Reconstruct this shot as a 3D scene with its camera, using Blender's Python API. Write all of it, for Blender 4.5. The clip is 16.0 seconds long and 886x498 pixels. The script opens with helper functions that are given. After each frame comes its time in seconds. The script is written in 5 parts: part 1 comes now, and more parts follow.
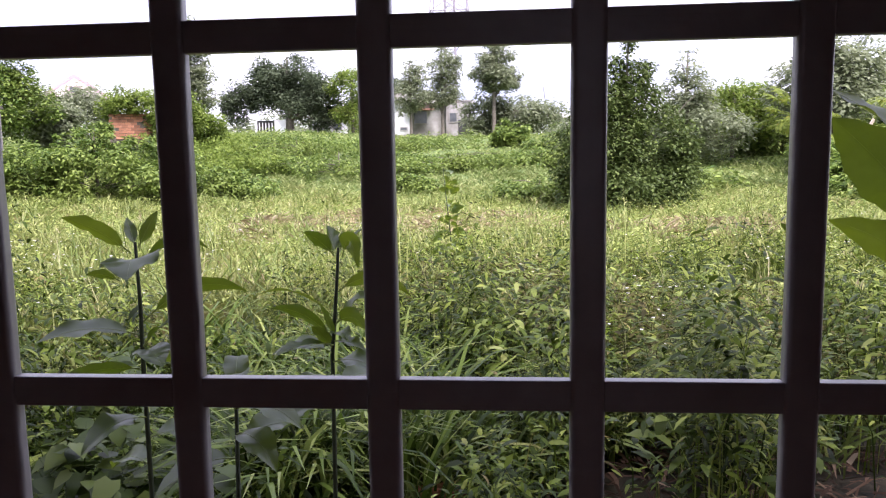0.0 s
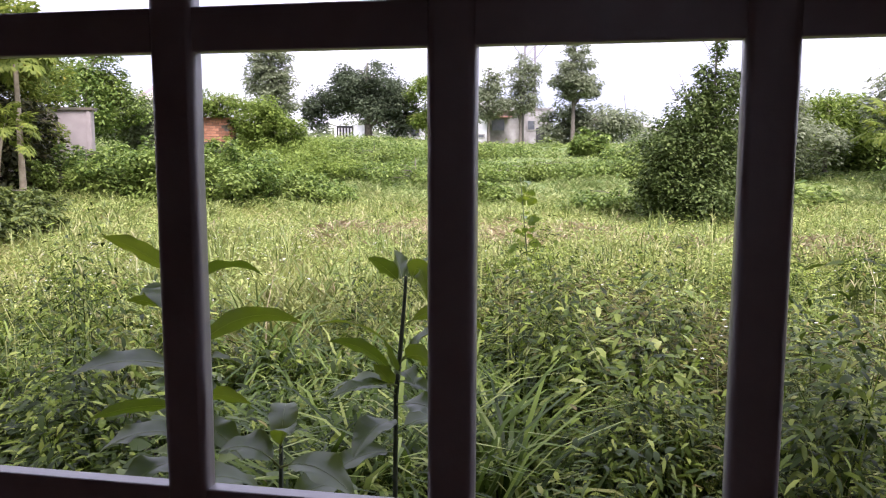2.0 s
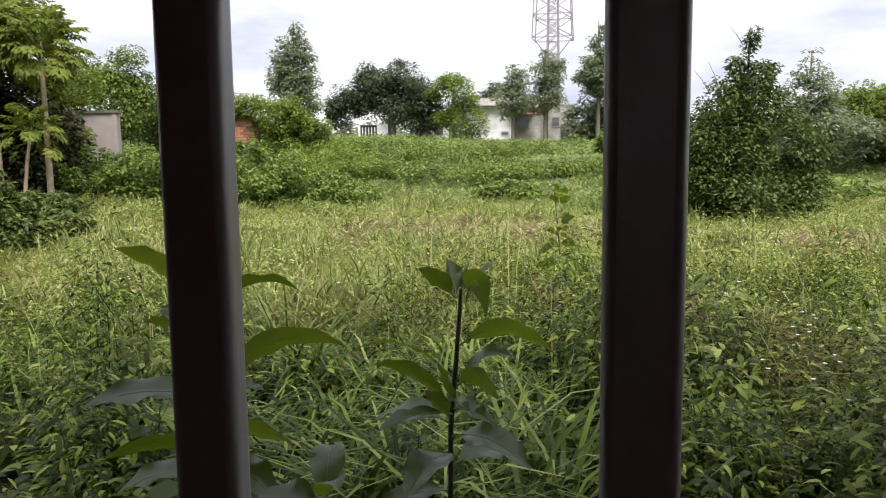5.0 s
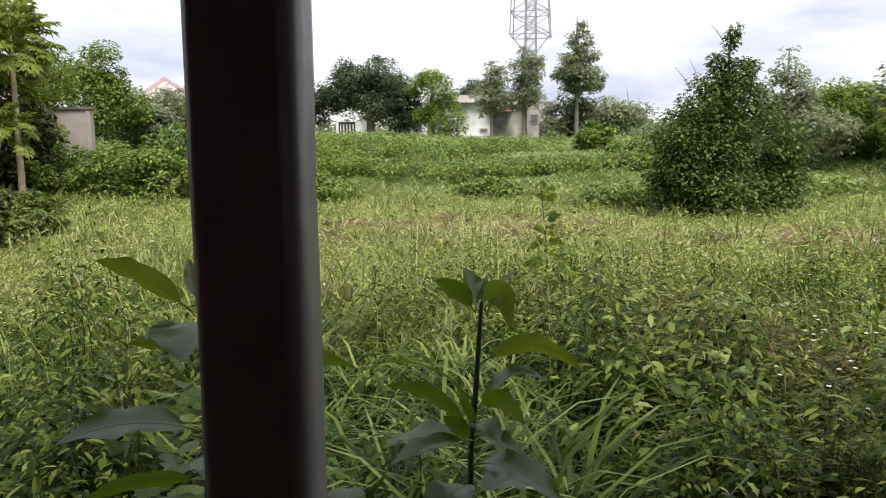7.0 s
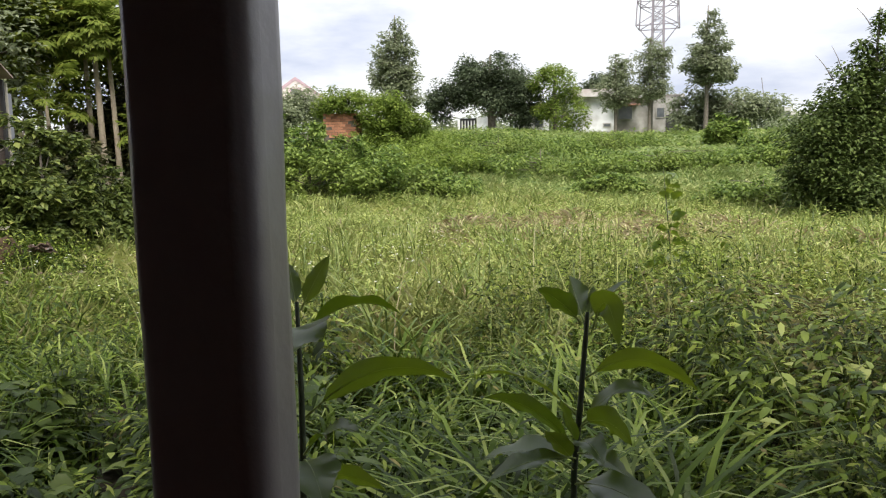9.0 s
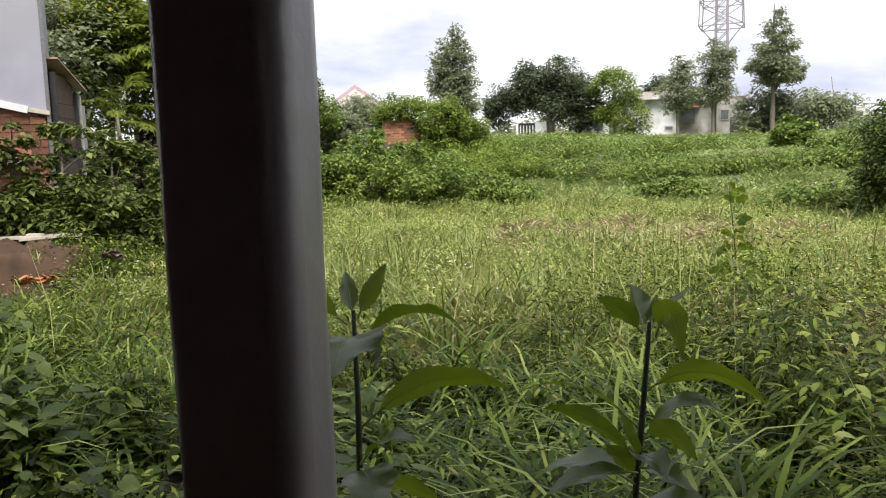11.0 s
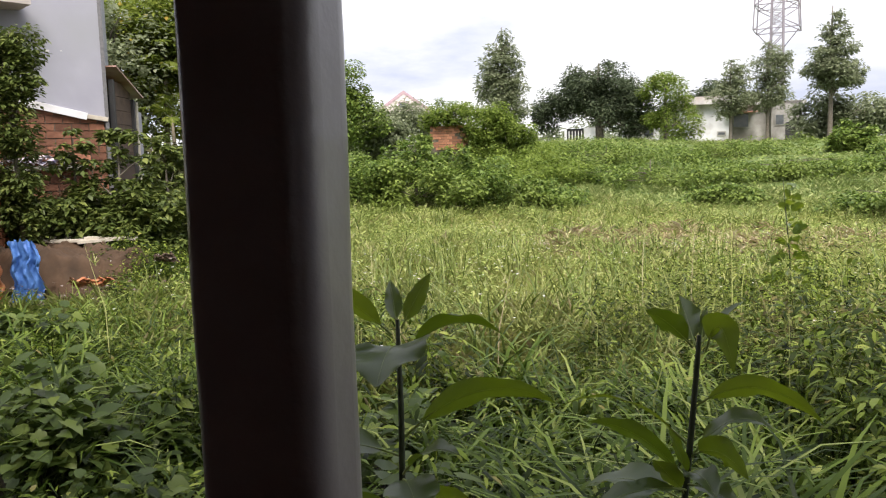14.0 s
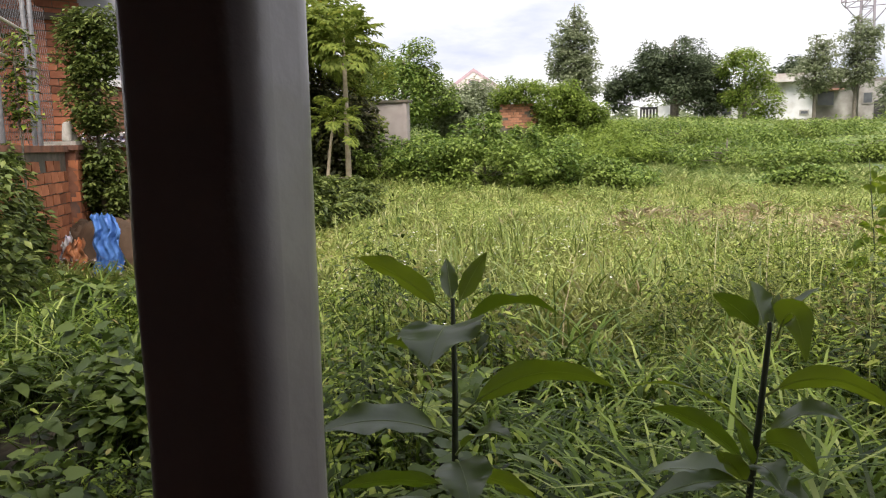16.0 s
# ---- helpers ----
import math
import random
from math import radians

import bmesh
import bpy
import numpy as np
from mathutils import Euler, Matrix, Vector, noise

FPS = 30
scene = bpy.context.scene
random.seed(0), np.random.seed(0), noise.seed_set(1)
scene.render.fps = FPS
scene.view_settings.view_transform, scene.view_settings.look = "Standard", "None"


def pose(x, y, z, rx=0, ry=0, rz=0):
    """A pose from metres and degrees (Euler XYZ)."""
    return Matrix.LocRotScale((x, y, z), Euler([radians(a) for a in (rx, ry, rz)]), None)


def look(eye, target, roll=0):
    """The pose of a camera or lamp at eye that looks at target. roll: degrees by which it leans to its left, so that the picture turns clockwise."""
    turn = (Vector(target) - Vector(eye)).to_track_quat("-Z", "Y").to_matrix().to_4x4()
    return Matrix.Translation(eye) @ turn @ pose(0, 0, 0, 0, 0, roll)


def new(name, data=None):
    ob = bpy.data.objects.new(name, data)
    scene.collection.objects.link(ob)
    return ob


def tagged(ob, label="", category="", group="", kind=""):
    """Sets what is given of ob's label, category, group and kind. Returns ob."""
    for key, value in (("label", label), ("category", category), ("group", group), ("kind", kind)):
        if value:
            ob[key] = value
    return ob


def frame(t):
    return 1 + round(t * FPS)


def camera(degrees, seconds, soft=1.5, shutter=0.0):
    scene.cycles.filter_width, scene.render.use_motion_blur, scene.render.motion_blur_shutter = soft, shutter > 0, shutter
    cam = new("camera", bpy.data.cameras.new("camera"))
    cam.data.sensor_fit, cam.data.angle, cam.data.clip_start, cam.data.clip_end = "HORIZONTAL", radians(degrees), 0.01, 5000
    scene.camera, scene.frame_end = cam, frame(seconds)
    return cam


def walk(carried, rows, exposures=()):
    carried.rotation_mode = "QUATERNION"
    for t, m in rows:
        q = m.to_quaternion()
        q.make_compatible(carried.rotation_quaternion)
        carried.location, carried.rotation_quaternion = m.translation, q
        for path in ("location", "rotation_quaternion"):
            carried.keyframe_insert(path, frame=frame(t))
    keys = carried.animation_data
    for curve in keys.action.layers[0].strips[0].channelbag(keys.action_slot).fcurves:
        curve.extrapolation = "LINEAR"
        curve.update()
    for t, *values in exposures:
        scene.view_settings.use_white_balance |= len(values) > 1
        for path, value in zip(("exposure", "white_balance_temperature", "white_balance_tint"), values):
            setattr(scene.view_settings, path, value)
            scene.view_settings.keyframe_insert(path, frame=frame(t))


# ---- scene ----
cam = camera(59.6, 16.0, soft=1.2)
PATH = [
    (0, (0.2886, -0.6188, 1.1258), (0.0637, 1.9513, 0.8008), -1.0),
    (0.5, (0.2834, -0.5863, 1.1258), (0.0364, 1.9786, 0.7800), -0.5),
    (1, (0.2717, -0.5421, 1.1362), (-0.0234, 2.0228, 0.8346), -0.5),
    (1.5, (0.2600, -0.4875, 1.1427), (-0.1300, 2.0644, 0.8320), -0.2),
    (2, (0.2574, -0.4316, 1.1453), (-0.2119, 2.1073, 0.8450), 0.1),
    (2.5, (0.2509, -0.3913, 1.1453), (-0.2951, 2.1346, 0.8580), 0.2),
    (3, (0.2431, -0.3614, 1.1401), (-0.3835, 2.1463, 0.8567), 0.2),
    (3.5, (0.2340, -0.3393, 1.1380), (-0.3835, 2.1658, 0.8208), 0.0),
    (4, (0.2119, -0.3107, 1.1410), (-0.4277, 2.1905, 0.8264), 0.2),
    (4.2, (0.2041, -0.3016, 1.1395), (-0.3939, 2.2074, 0.8119), 0.1),
    (6.3, (0.1043, -0.1964, 1.1453), (-0.4014, 2.3399, 0.8801), -1.2),
    (6.5, (0.0948, -0.1805, 1.1427), (-0.3836, 2.3584, 0.8554), -1.2),
    (7, (0.0895, -0.1629, 1.1440), (-0.3863, 2.3734, 0.8281), -0.7),
    (7.5, (0.0944, -0.1423, 1.1427), (-0.4503, 2.3784, 0.8099), -1.2),
    (8, (0.1025, -0.1293, 1.1531), (-0.5631, 2.3589, 0.8008), -1.5),
    (8.5, (0.1024, -0.1218, 1.1531), (-0.6789, 2.3365, 0.8229), -1.2),
    (9, (0.1032, -0.1161, 1.1531), (-0.7613, 2.3149, 0.8294), -1.1),
    (11.5, (0.1006, -0.1037, 1.1570), (-0.9589, 2.2532, 0.8671), -1.7),
    (12, (0.1007, -0.1066, 1.1622), (-0.9627, 2.2516, 0.8944), -1.4),
    (12.5, (0.1010, -0.1105, 1.1596), (-0.9975, 2.2295, 0.8866), -1.3),
    (13, (0.1006, -0.1116, 1.1661), (-1.0213, 2.2193, 0.8970), -1.4),
    (13.5, (0.1031, -0.1086, 1.1622), (-1.0474, 2.2080, 0.8983), -1.6),
    (14, (0.1005, -0.0971, 1.1596), (-1.0890, 2.1974, 0.8814), -1.6),
    (14.5, (0.1023, -0.0884, 1.1583), (-1.1444, 2.1710, 0.8424), -1.8),
    (15, (0.0989, -0.0772, 1.1570), (-1.1673, 2.1718, 0.8502), -1.7),
    (15.5, (0.0993, -0.0727, 1.1570), (-1.2046, 2.1503, 0.8151), -1.3),
    (16, (0.1016, -0.0717, 1.1557), (-1.2829, 2.1019, 0.8125), -1.3),
]
walk(cam, [(t, look(e, g, r)) for t, e, g, r in PATH], [(0, 0.90, 6000, 30), (3, 0.78, 6000, 31), (4.2, 0.42, 6300, 21), (6.3, 0.21, 6500, 15), (9, 0.24, 6500, 12), (12, 0.30, 6500, 15), (16, 0.34, 6650, 15)])

# ---- world, sun, exposure ----
world = bpy.data.worlds.new("world")
scene.world = world
world.use_nodes = True
wn, wl = world.node_tree.nodes, world.node_tree.links
wn.clear()
w_out = wn.new("ShaderNodeOutputWorld")
w_bg = wn.new("ShaderNodeBackground")
w_sky = wn.new("ShaderNodeTexSky")
w_sky.sky_type, w_sky.sun_disc = "NISHITA", False
SUN_UP, SUN_TURN = radians(57), radians(148)
w_sky.sun_elevation, w_sky.sun_rotation = SUN_UP, SUN_TURN
w_sky.dust_density, w_sky.air_density = 2.0, 1.0
w_tc = wn.new("ShaderNodeTexCoord")
w_map = wn.new("ShaderNodeMapping")
w_map.inputs["Scale"].default_value = (1.6, 1.6, 5.5)
w_noise = wn.new("ShaderNodeTexNoise")
w_noise.inputs["Scale"].default_value, w_noise.inputs["Detail"].default_value = 1.7, 7.0
w_noise.inputs["Roughness"].default_value = 0.55
w_ramp = wn.new("ShaderNodeValToRGB")
w_ramp.color_ramp.elements[0].position, w_ramp.color_ramp.elements[0].color = 0.36, (4.3, 4.7, 5.7, 1)
w_ramp.color_ramp.elements[1].position, w_ramp.color_ramp.elements[1].color = 0.56, (7.6, 7.7, 7.9, 1)
w_mix = wn.new("ShaderNodeMix")
w_mix.data_type = "RGBA"
w_mix.inputs["Factor"].default_value = 0.9
wl.new(w_tc.outputs["Generated"], w_map.inputs["Vector"])
wl.new(w_map.outputs["Vector"], w_noise.inputs["Vector"])
wl.new(w_noise.outputs["Fac"], w_ramp.inputs["Fac"])
wl.new(w_sky.outputs["Color"], w_mix.inputs["A"])
wl.new(w_ramp.outputs["Color"], w_mix.inputs["B"])
wl.new(w_mix.outputs["Result"], w_bg.inputs["Color"])
w_bg.inputs["Strength"].default_value = 0.138
wl.new(w_bg.outputs["Background"], w_out.inputs["Surface"])

sun = new("sun", bpy.data.lights.new("sun", "SUN"))
sun.data.energy, sun.data.angle, sun.data.color = 5.0, radians(42), (1.0, 0.95, 0.86)
sun_way = Vector((math.sin(SUN_TURN) * math.cos(SUN_UP), math.cos(SUN_TURN) * math.cos(SUN_UP), math.sin(SUN_UP)))
sun.matrix_world = look(sun_way * 50, (0, 0, 0))


# ---- materials ----
def shader(name):
    m = bpy.data.materials.new(name)
    m.use_nodes = True
    n, l = m.node_tree.nodes, m.node_tree.links
    return m, n, l, n["Principled BSDF"]


def ramp_of(n, stops):
    r = n.new("ShaderNodeValToRGB")
    e = r.color_ramp.elements
    while len(e) < len(stops):
        e.new(0.5)
    for el, (p, c) in zip(e, stops):
        el.position, el.color = p, (*c, 1)
    return r


def foliage(name, stops, rough=0.5, through_light=0.3, patch=None, patch_scale=0.5, sheen=0.22):
    """Leaves: a colour for each leaf, patches over the place, light through the blade."""
    m, n, l, b = shader(name)
    g = n.new("ShaderNodeNewGeometry")
    r = ramp_of(n, stops)
    l.new(g.outputs["Random Per Island"], r.inputs["Fac"])
    col = r.outputs["Color"]
    tc = n.new("ShaderNodeTexCoord")
    nz = n.new("ShaderNodeTexNoise")
    nz.inputs["Scale"].default_value, nz.inputs["Detail"].default_value = patch_scale, 3
    l.new(tc.outputs["Object"], nz.inputs["Vector"])
    if patch:
        pr = ramp_of(n, [(0.5, (0, 0, 0)), (0.7, (1, 1, 1))])
        l.new(nz.outputs["Fac"], pr.inputs["Fac"])
        mx = n.new("ShaderNodeMix")
        mx.data_type = "RGBA"
        mx.inputs["B"].default_value = (*patch, 1)
        sc = n.new("ShaderNodeMath")
        sc.operation = "MULTIPLY"
        sc.inputs[1].default_value = 0.6
        l.new(pr.outputs["Color"], sc.inputs[0])
        l.new(sc.outputs[0], mx.inputs["Factor"])
        l.new(col, mx.inputs["A"])
        col = mx.outputs["Result"]
    l.new(col, b.inputs["Base Color"])
    b.inputs["Roughness"].default_value = rough
    b.inputs["Specular IOR Level"].default_value = sheen
    if through_light:
        tr = n.new("ShaderNodeBsdfTranslucent")
        mixs = n.new("ShaderNodeMixShader")
        mixs.inputs["Fac"].default_value = through_light
        l.new(col, tr.inputs["Color"])
        l.new(b.outputs["BSDF"], mixs.inputs[1])
        l.new(tr.outputs["BSDF"], mixs.inputs[2])
        l.new(mixs.outputs["Shader"], n["Material Output"].inputs["Surface"])
    return m


def plain(name, stops, rough=0.8, scale=6.0, bump=0.15, metal=0.0, detail=6.0, stain=None, stain_scale=0.8, by_object=False):
    """A surface with grain, broad stains and fine relief."""
    m, n, l, b = shader(name)
    tc = n.new("ShaderNodeTexCoord")
    nz = n.new("ShaderNodeTexNoise")
    nz.inputs["Scale"].default_value, nz.inputs["Detail"].default_value = scale, detail
    l.new(tc.outputs["Object"], nz.inputs["Vector"])
    r = ramp_of(n, stops)
    l.new(nz.outputs["Fac"], r.inputs["Fac"])
    col = r.outputs["Color"]
    if by_object:
        oi = n.new("ShaderNodeObjectInfo")
        hs = n.new("ShaderNodeHueSaturation")
        mr = n.new("ShaderNodeMapRange")
        mr.inputs["To Min"].default_value, mr.inputs["To Max"].default_value = 0.6, 1.3
        l.new(oi.outputs["Random"], mr.inputs["Value"])
        l.new(mr.outputs["Result"], hs.inputs["Value"])
        l.new(col, hs.inputs["Color"])
        col = hs.outputs["Color"]
    if stain:
        n2 = n.new("ShaderNodeTexNoise")
        n2.inputs["Scale"].default_value, n2.inputs["Detail"].default_value = stain_scale, 5
        l.new(tc.outputs["Object"], n2.inputs["Vector"])
        r2 = ramp_of(n, [(0.48, (0, 0, 0)), (0.68, (1, 1, 1))])
        l.new(n2.outputs["Fac"], r2.inputs["Fac"])
        mx = n.new("ShaderNodeMix")
        mx.data_type = "RGBA"
        mx.inputs["B"].default_value = (*stain, 1)
        l.new(r2.outputs["Color"], mx.inputs["Factor"])
        l.new(col, mx.inputs["A"])
        col = mx.outputs["Result"]
    l.new(col, b.inputs["Base Color"])
    b.inputs["Roughness"].default_value, b.inputs["Metallic"].default_value = rough, metal
    if bump:
        bp = n.new("ShaderNodeBump")
        bp.inputs["Strength"].default_value, bp.inputs["Distance"].default_value = bump, 0.02
        l.new(nz.outputs["Fac"], bp.inputs["Height"])
        l.new(bp.outputs["Normal"], b.inputs["Normal"])
    return m


M_STEEL = plain("painted_steel", [(0.3, (0.285, 0.27, 0.275)), (0.7, (0.32, 0.305, 0.31))], 0.34, 60, 0.06, 0.0, stain=(0.25, 0.225, 0.22), stain_scale=9)
M_STEEL.node_tree.nodes["Principled BSDF"].inputs["Specular IOR Level"].default_value = 1.0
M_PLASTER = plain("indoor_plaster", [(0.3, (0.24, 0.135, 0.10)), (0.7, (0.29, 0.165, 0.125))], 0.9, 8, 0.1)
M_FLOOR = plain("indoor_tile", [(0.3, (0.22, 0.10, 0.07)), (0.7, (0.28, 0.14, 0.10))], 0.5, 4, 0.05)
# soil near black: deep shade of the weed hollows is put into its colour
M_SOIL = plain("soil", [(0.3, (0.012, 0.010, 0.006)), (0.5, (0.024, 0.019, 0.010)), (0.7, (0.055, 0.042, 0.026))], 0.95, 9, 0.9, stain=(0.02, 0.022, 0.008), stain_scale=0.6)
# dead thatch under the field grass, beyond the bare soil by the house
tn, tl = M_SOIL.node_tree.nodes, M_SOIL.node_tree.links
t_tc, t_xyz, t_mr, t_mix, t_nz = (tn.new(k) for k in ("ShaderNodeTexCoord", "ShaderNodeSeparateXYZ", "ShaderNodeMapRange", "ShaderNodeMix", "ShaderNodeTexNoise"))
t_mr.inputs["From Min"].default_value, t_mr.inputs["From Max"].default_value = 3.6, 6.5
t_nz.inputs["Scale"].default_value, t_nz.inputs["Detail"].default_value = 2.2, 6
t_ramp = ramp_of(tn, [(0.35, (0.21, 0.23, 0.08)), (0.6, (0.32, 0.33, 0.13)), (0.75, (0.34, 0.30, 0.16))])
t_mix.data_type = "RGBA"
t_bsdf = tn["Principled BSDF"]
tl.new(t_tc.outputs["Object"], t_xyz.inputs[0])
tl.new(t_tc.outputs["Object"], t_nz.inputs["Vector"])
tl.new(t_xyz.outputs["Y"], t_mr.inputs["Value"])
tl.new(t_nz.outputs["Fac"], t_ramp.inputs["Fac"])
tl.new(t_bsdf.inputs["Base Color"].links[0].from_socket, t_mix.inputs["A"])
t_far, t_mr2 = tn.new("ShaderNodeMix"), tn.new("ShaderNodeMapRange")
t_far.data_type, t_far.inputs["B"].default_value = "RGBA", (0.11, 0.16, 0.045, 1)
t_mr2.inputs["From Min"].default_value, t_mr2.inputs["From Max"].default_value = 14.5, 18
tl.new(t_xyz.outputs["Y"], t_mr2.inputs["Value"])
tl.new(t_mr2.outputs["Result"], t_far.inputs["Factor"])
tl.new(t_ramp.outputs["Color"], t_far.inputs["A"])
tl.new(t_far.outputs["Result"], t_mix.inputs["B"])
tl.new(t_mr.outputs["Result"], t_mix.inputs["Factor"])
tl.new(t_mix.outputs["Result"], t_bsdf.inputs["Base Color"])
M_EARTH = plain("red_earth", [(0.3, (0.038, 0.023, 0.013)), (0.7, (0.085, 0.05, 0.028))], 0.95, 5, 0.8)
M_GRASS = foliage("field_grass", [(0.0, (0.24, 0.29, 0.08)), (0.35, (0.43, 0.47, 0.16)), (0.8, (0.58, 0.59, 0.25)), (0.95, (0.70, 0.65, 0.40)), (1.0, (0.54, 0.42, 0.28))], 0.6, 0.42, patch=(0.30, 0.36, 0.10), patch_scale=0.45, sheen=0.2)
M_HERB = foliage("low_herbs", [(0.0, (0.13, 0.20, 0.04)), (0.5, (0.28, 0.355, 0.085)), (1.0, (0.46, 0.50, 0.17))], 0.5, 0.34, patch=(0.38, 0.40, 0.14), patch_scale=0.7, sheen=0.25)
M_MIDGRASS = foliage("middle_field_grass", [(0.0, (0.18, 0.25, 0.06)), (0.4, (0.36, 0.43, 0.14)), (0.85, (0.53, 0.55, 0.23)), (1.0, (0.62, 0.52, 0.32))], 0.6, 0.4, patch=(0.22, 0.31, 0.075), patch_scale=0.4, sheen=0.2)
M_STRAW = foliage("dry_grass", [(0.0, (0.32, 0.25, 0.14)), (0.5, (0.52, 0.43, 0.27)), (1.0, (0.64, 0.56, 0.40))], 0.7, 0.3, sheen=0.15)
M_BROWNWEED = foliage("withered_weed_leaves", [(0.0, (0.045, 0.042, 0.016)), (0.6, (0.10, 0.095, 0.03)), (1.0, (0.18, 0.16, 0.055))], 0.6, 0.25, sheen=0.15)
M_BLADE = foliage("long_blades", [(0.0, (0.02, 0.04, 0.004)), (0.45, (0.07, 0.12, 0.012)), (0.8, (0.19, 0.27, 0.045)), (1.0, (0.36, 0.42, 0.12))], 0.42, 0.3, sheen=0.24)
M_WEED = foliage("weed_leaves", [(0.0, (0.012, 0.022, 0.003)), (0.45, (0.05, 0.085, 0.009)), (0.75, (0.185, 0.26, 0.03)), (0.97, (0.36, 0.42, 0.09)), (1.0, (0.26, 0.20, 0.08))], 0.45, 0.27, patch=(0.045, 0.078, 0.011), patch_scale=4.5, sheen=0.2)
M_CREEPER = foliage("creeper_leaves", [(0.0, (0.03, 0.052, 0.010)), (0.6, (0.075, 0.115, 0.022)), (1.0, (0.16, 0.21, 0.045))], 0.4, 0.28, sheen=0.28)
M_SHRUB = foliage("shrub_leaves", [(0.0, (0.055, 0.105, 0.02)), (0.5, (0.145, 0.225, 0.042)), (1.0, (0.28, 0.36, 0.085))], 0.45, 0.34, patch=(0.25, 0.31, 0.07), patch_scale=0.35, sheen=0.3)
M_BUSH = foliage("dark_bush_leaves", [(0.0, (0.055, 0.085, 0.022)), (0.7, (0.10, 0.145, 0.036)), (1.0, (0.16, 0.205, 0.06))], 0.5, 0.28, sheen=0.25)
# distance haze is mixed into the greyed, lightened colours of these trees
M_DARKTREE = foliage("hazy_dark_tree_leaves", [(0.0, (0.07, 0.095, 0.055)), (0.6, (0.115, 0.15, 0.085)), (1.0, (0.17, 0.205, 0.12))], 0.6, 0.4)
M_HAZYTREE = foliage("hazy_grey_green_leaves", [(0.0, (0.165, 0.20, 0.11)), (0.6, (0.265, 0.305, 0.18)), (1.0, (0.36, 0.395, 0.26))], 0.6, 0.5)
M_BRIGHT = foliage("bright_leaves", [(0.0, (0.11, 0.165, 0.03)), (0.6, (0.2, 0.28, 0.05)), (1.0, (0.31, 0.39, 0.085))], 0.5, 0.45)
M_PAPAYA = foliage("papaya_leaves", [(0.0, (0.115, 0.165, 0.028)), (0.6, (0.20, 0.255, 0.045)), (0.96, (0.30, 0.34, 0.07)), (1.0, (0.46, 0.30, 0.06))], 0.55, 0.5, sheen=0.2)
M_BROAD, b_n, b_l, b_b = shader("broad_leaf")
b_g, b_tc, b_nz = b_n.new("ShaderNodeObjectInfo"), b_n.new("ShaderNodeTexCoord"), b_n.new("ShaderNodeTexNoise")
b_top = ramp_of(b_n, [(0.3, (0.06, 0.10, 0.03)), (0.7, (0.095, 0.145, 0.045))])
b_under = ramp_of(b_n, [(0.0, (0.13, 0.20, 0.006)), (1.0, (0.23, 0.31, 0.012))])
b_nz.inputs["Scale"].default_value, b_nz.inputs["Detail"].default_value = 45, 5
b_tr, b_mix, b_bp = b_n.new("ShaderNodeBsdfTranslucent"), b_n.new("ShaderNodeMixShader"), b_n.new("ShaderNodeBump")
b_mix.inputs["Fac"].default_value = 0.42
b_bp.inputs["Strength"].default_value, b_bp.inputs["Distance"].default_value = 0.25, 0.002
b_b.inputs["Roughness"].default_value, b_b.inputs["Specular IOR Level"].default_value = 0.33, 1.0
b_l.new(b_tc.outputs["Object"], b_nz.inputs["Vector"])
b_l.new(b_nz.outputs["Fac"], b_top.inputs["Fac"])
b_l.new(b_nz.outputs["Fac"], b_bp.inputs["Height"])
b_l.new(b_bp.outputs["Normal"], b_b.inputs["Normal"])
b_l.new(b_g.outputs["Random"], b_under.inputs["Fac"])
b_l.new(b_top.outputs["Color"], b_b.inputs["Base Color"])
b_l.new(b_under.outputs["Color"], b_tr.inputs["Color"])
b_l.new(b_b.outputs["BSDF"], b_mix.inputs[1])
b_l.new(b_tr.outputs["BSDF"], b_mix.inputs[2])
b_l.new(b_mix.outputs["Shader"], b_n["Material Output"].inputs["Surface"])
M_RIB = plain("leaf_rib", [(0.3, (0.19, 0.26, 0.05)), (0.7, (0.27, 0.34, 0.09))], 0.5, 60, 0.05)
M_STEM = plain("dark_stem", [(0.3, (0.018, 0.028, 0.010)), (0.7, (0.035, 0.05, 0.016))], 0.7, 40, 0.1)
M_BARK = plain("grey_bark", [(0.3, (0.11, 0.095, 0.075)), (0.7, (0.21, 0.185, 0.15))], 0.9, 14, 0.5)
M_PALE_BARK = plain("papaya_bark", [(0.3, (0.27, 0.22, 0.16)), (0.7, (0.42, 0.36, 0.27))], 0.8, 12, 0.3)
M_FLOWER = plain("white_petals", [(0.3, (0.75, 0.75, 0.70)), (0.7, (0.85, 0.85, 0.82))], 0.7, 30, 0.0)
M_FERN = foliage("feathery_leaves", [(0.0, (0.05, 0.072, 0.015)), (0.6, (0.12, 0.15, 0.034)), (1.0, (0.26, 0.28, 0.08))], 0.5, 0.28, sheen=0.2)
M_DRY = foliage("dry_litter", [(0.0, (0.03, 0.018, 0.012)), (0.6, (0.085, 0.052, 0.035)), (0.9, (0.17, 0.11, 0.075)), (1.0, (0.32, 0.26, 0.18))], 0.8, 0.1, sheen=0.1)

rng = np.random.default_rng(7)


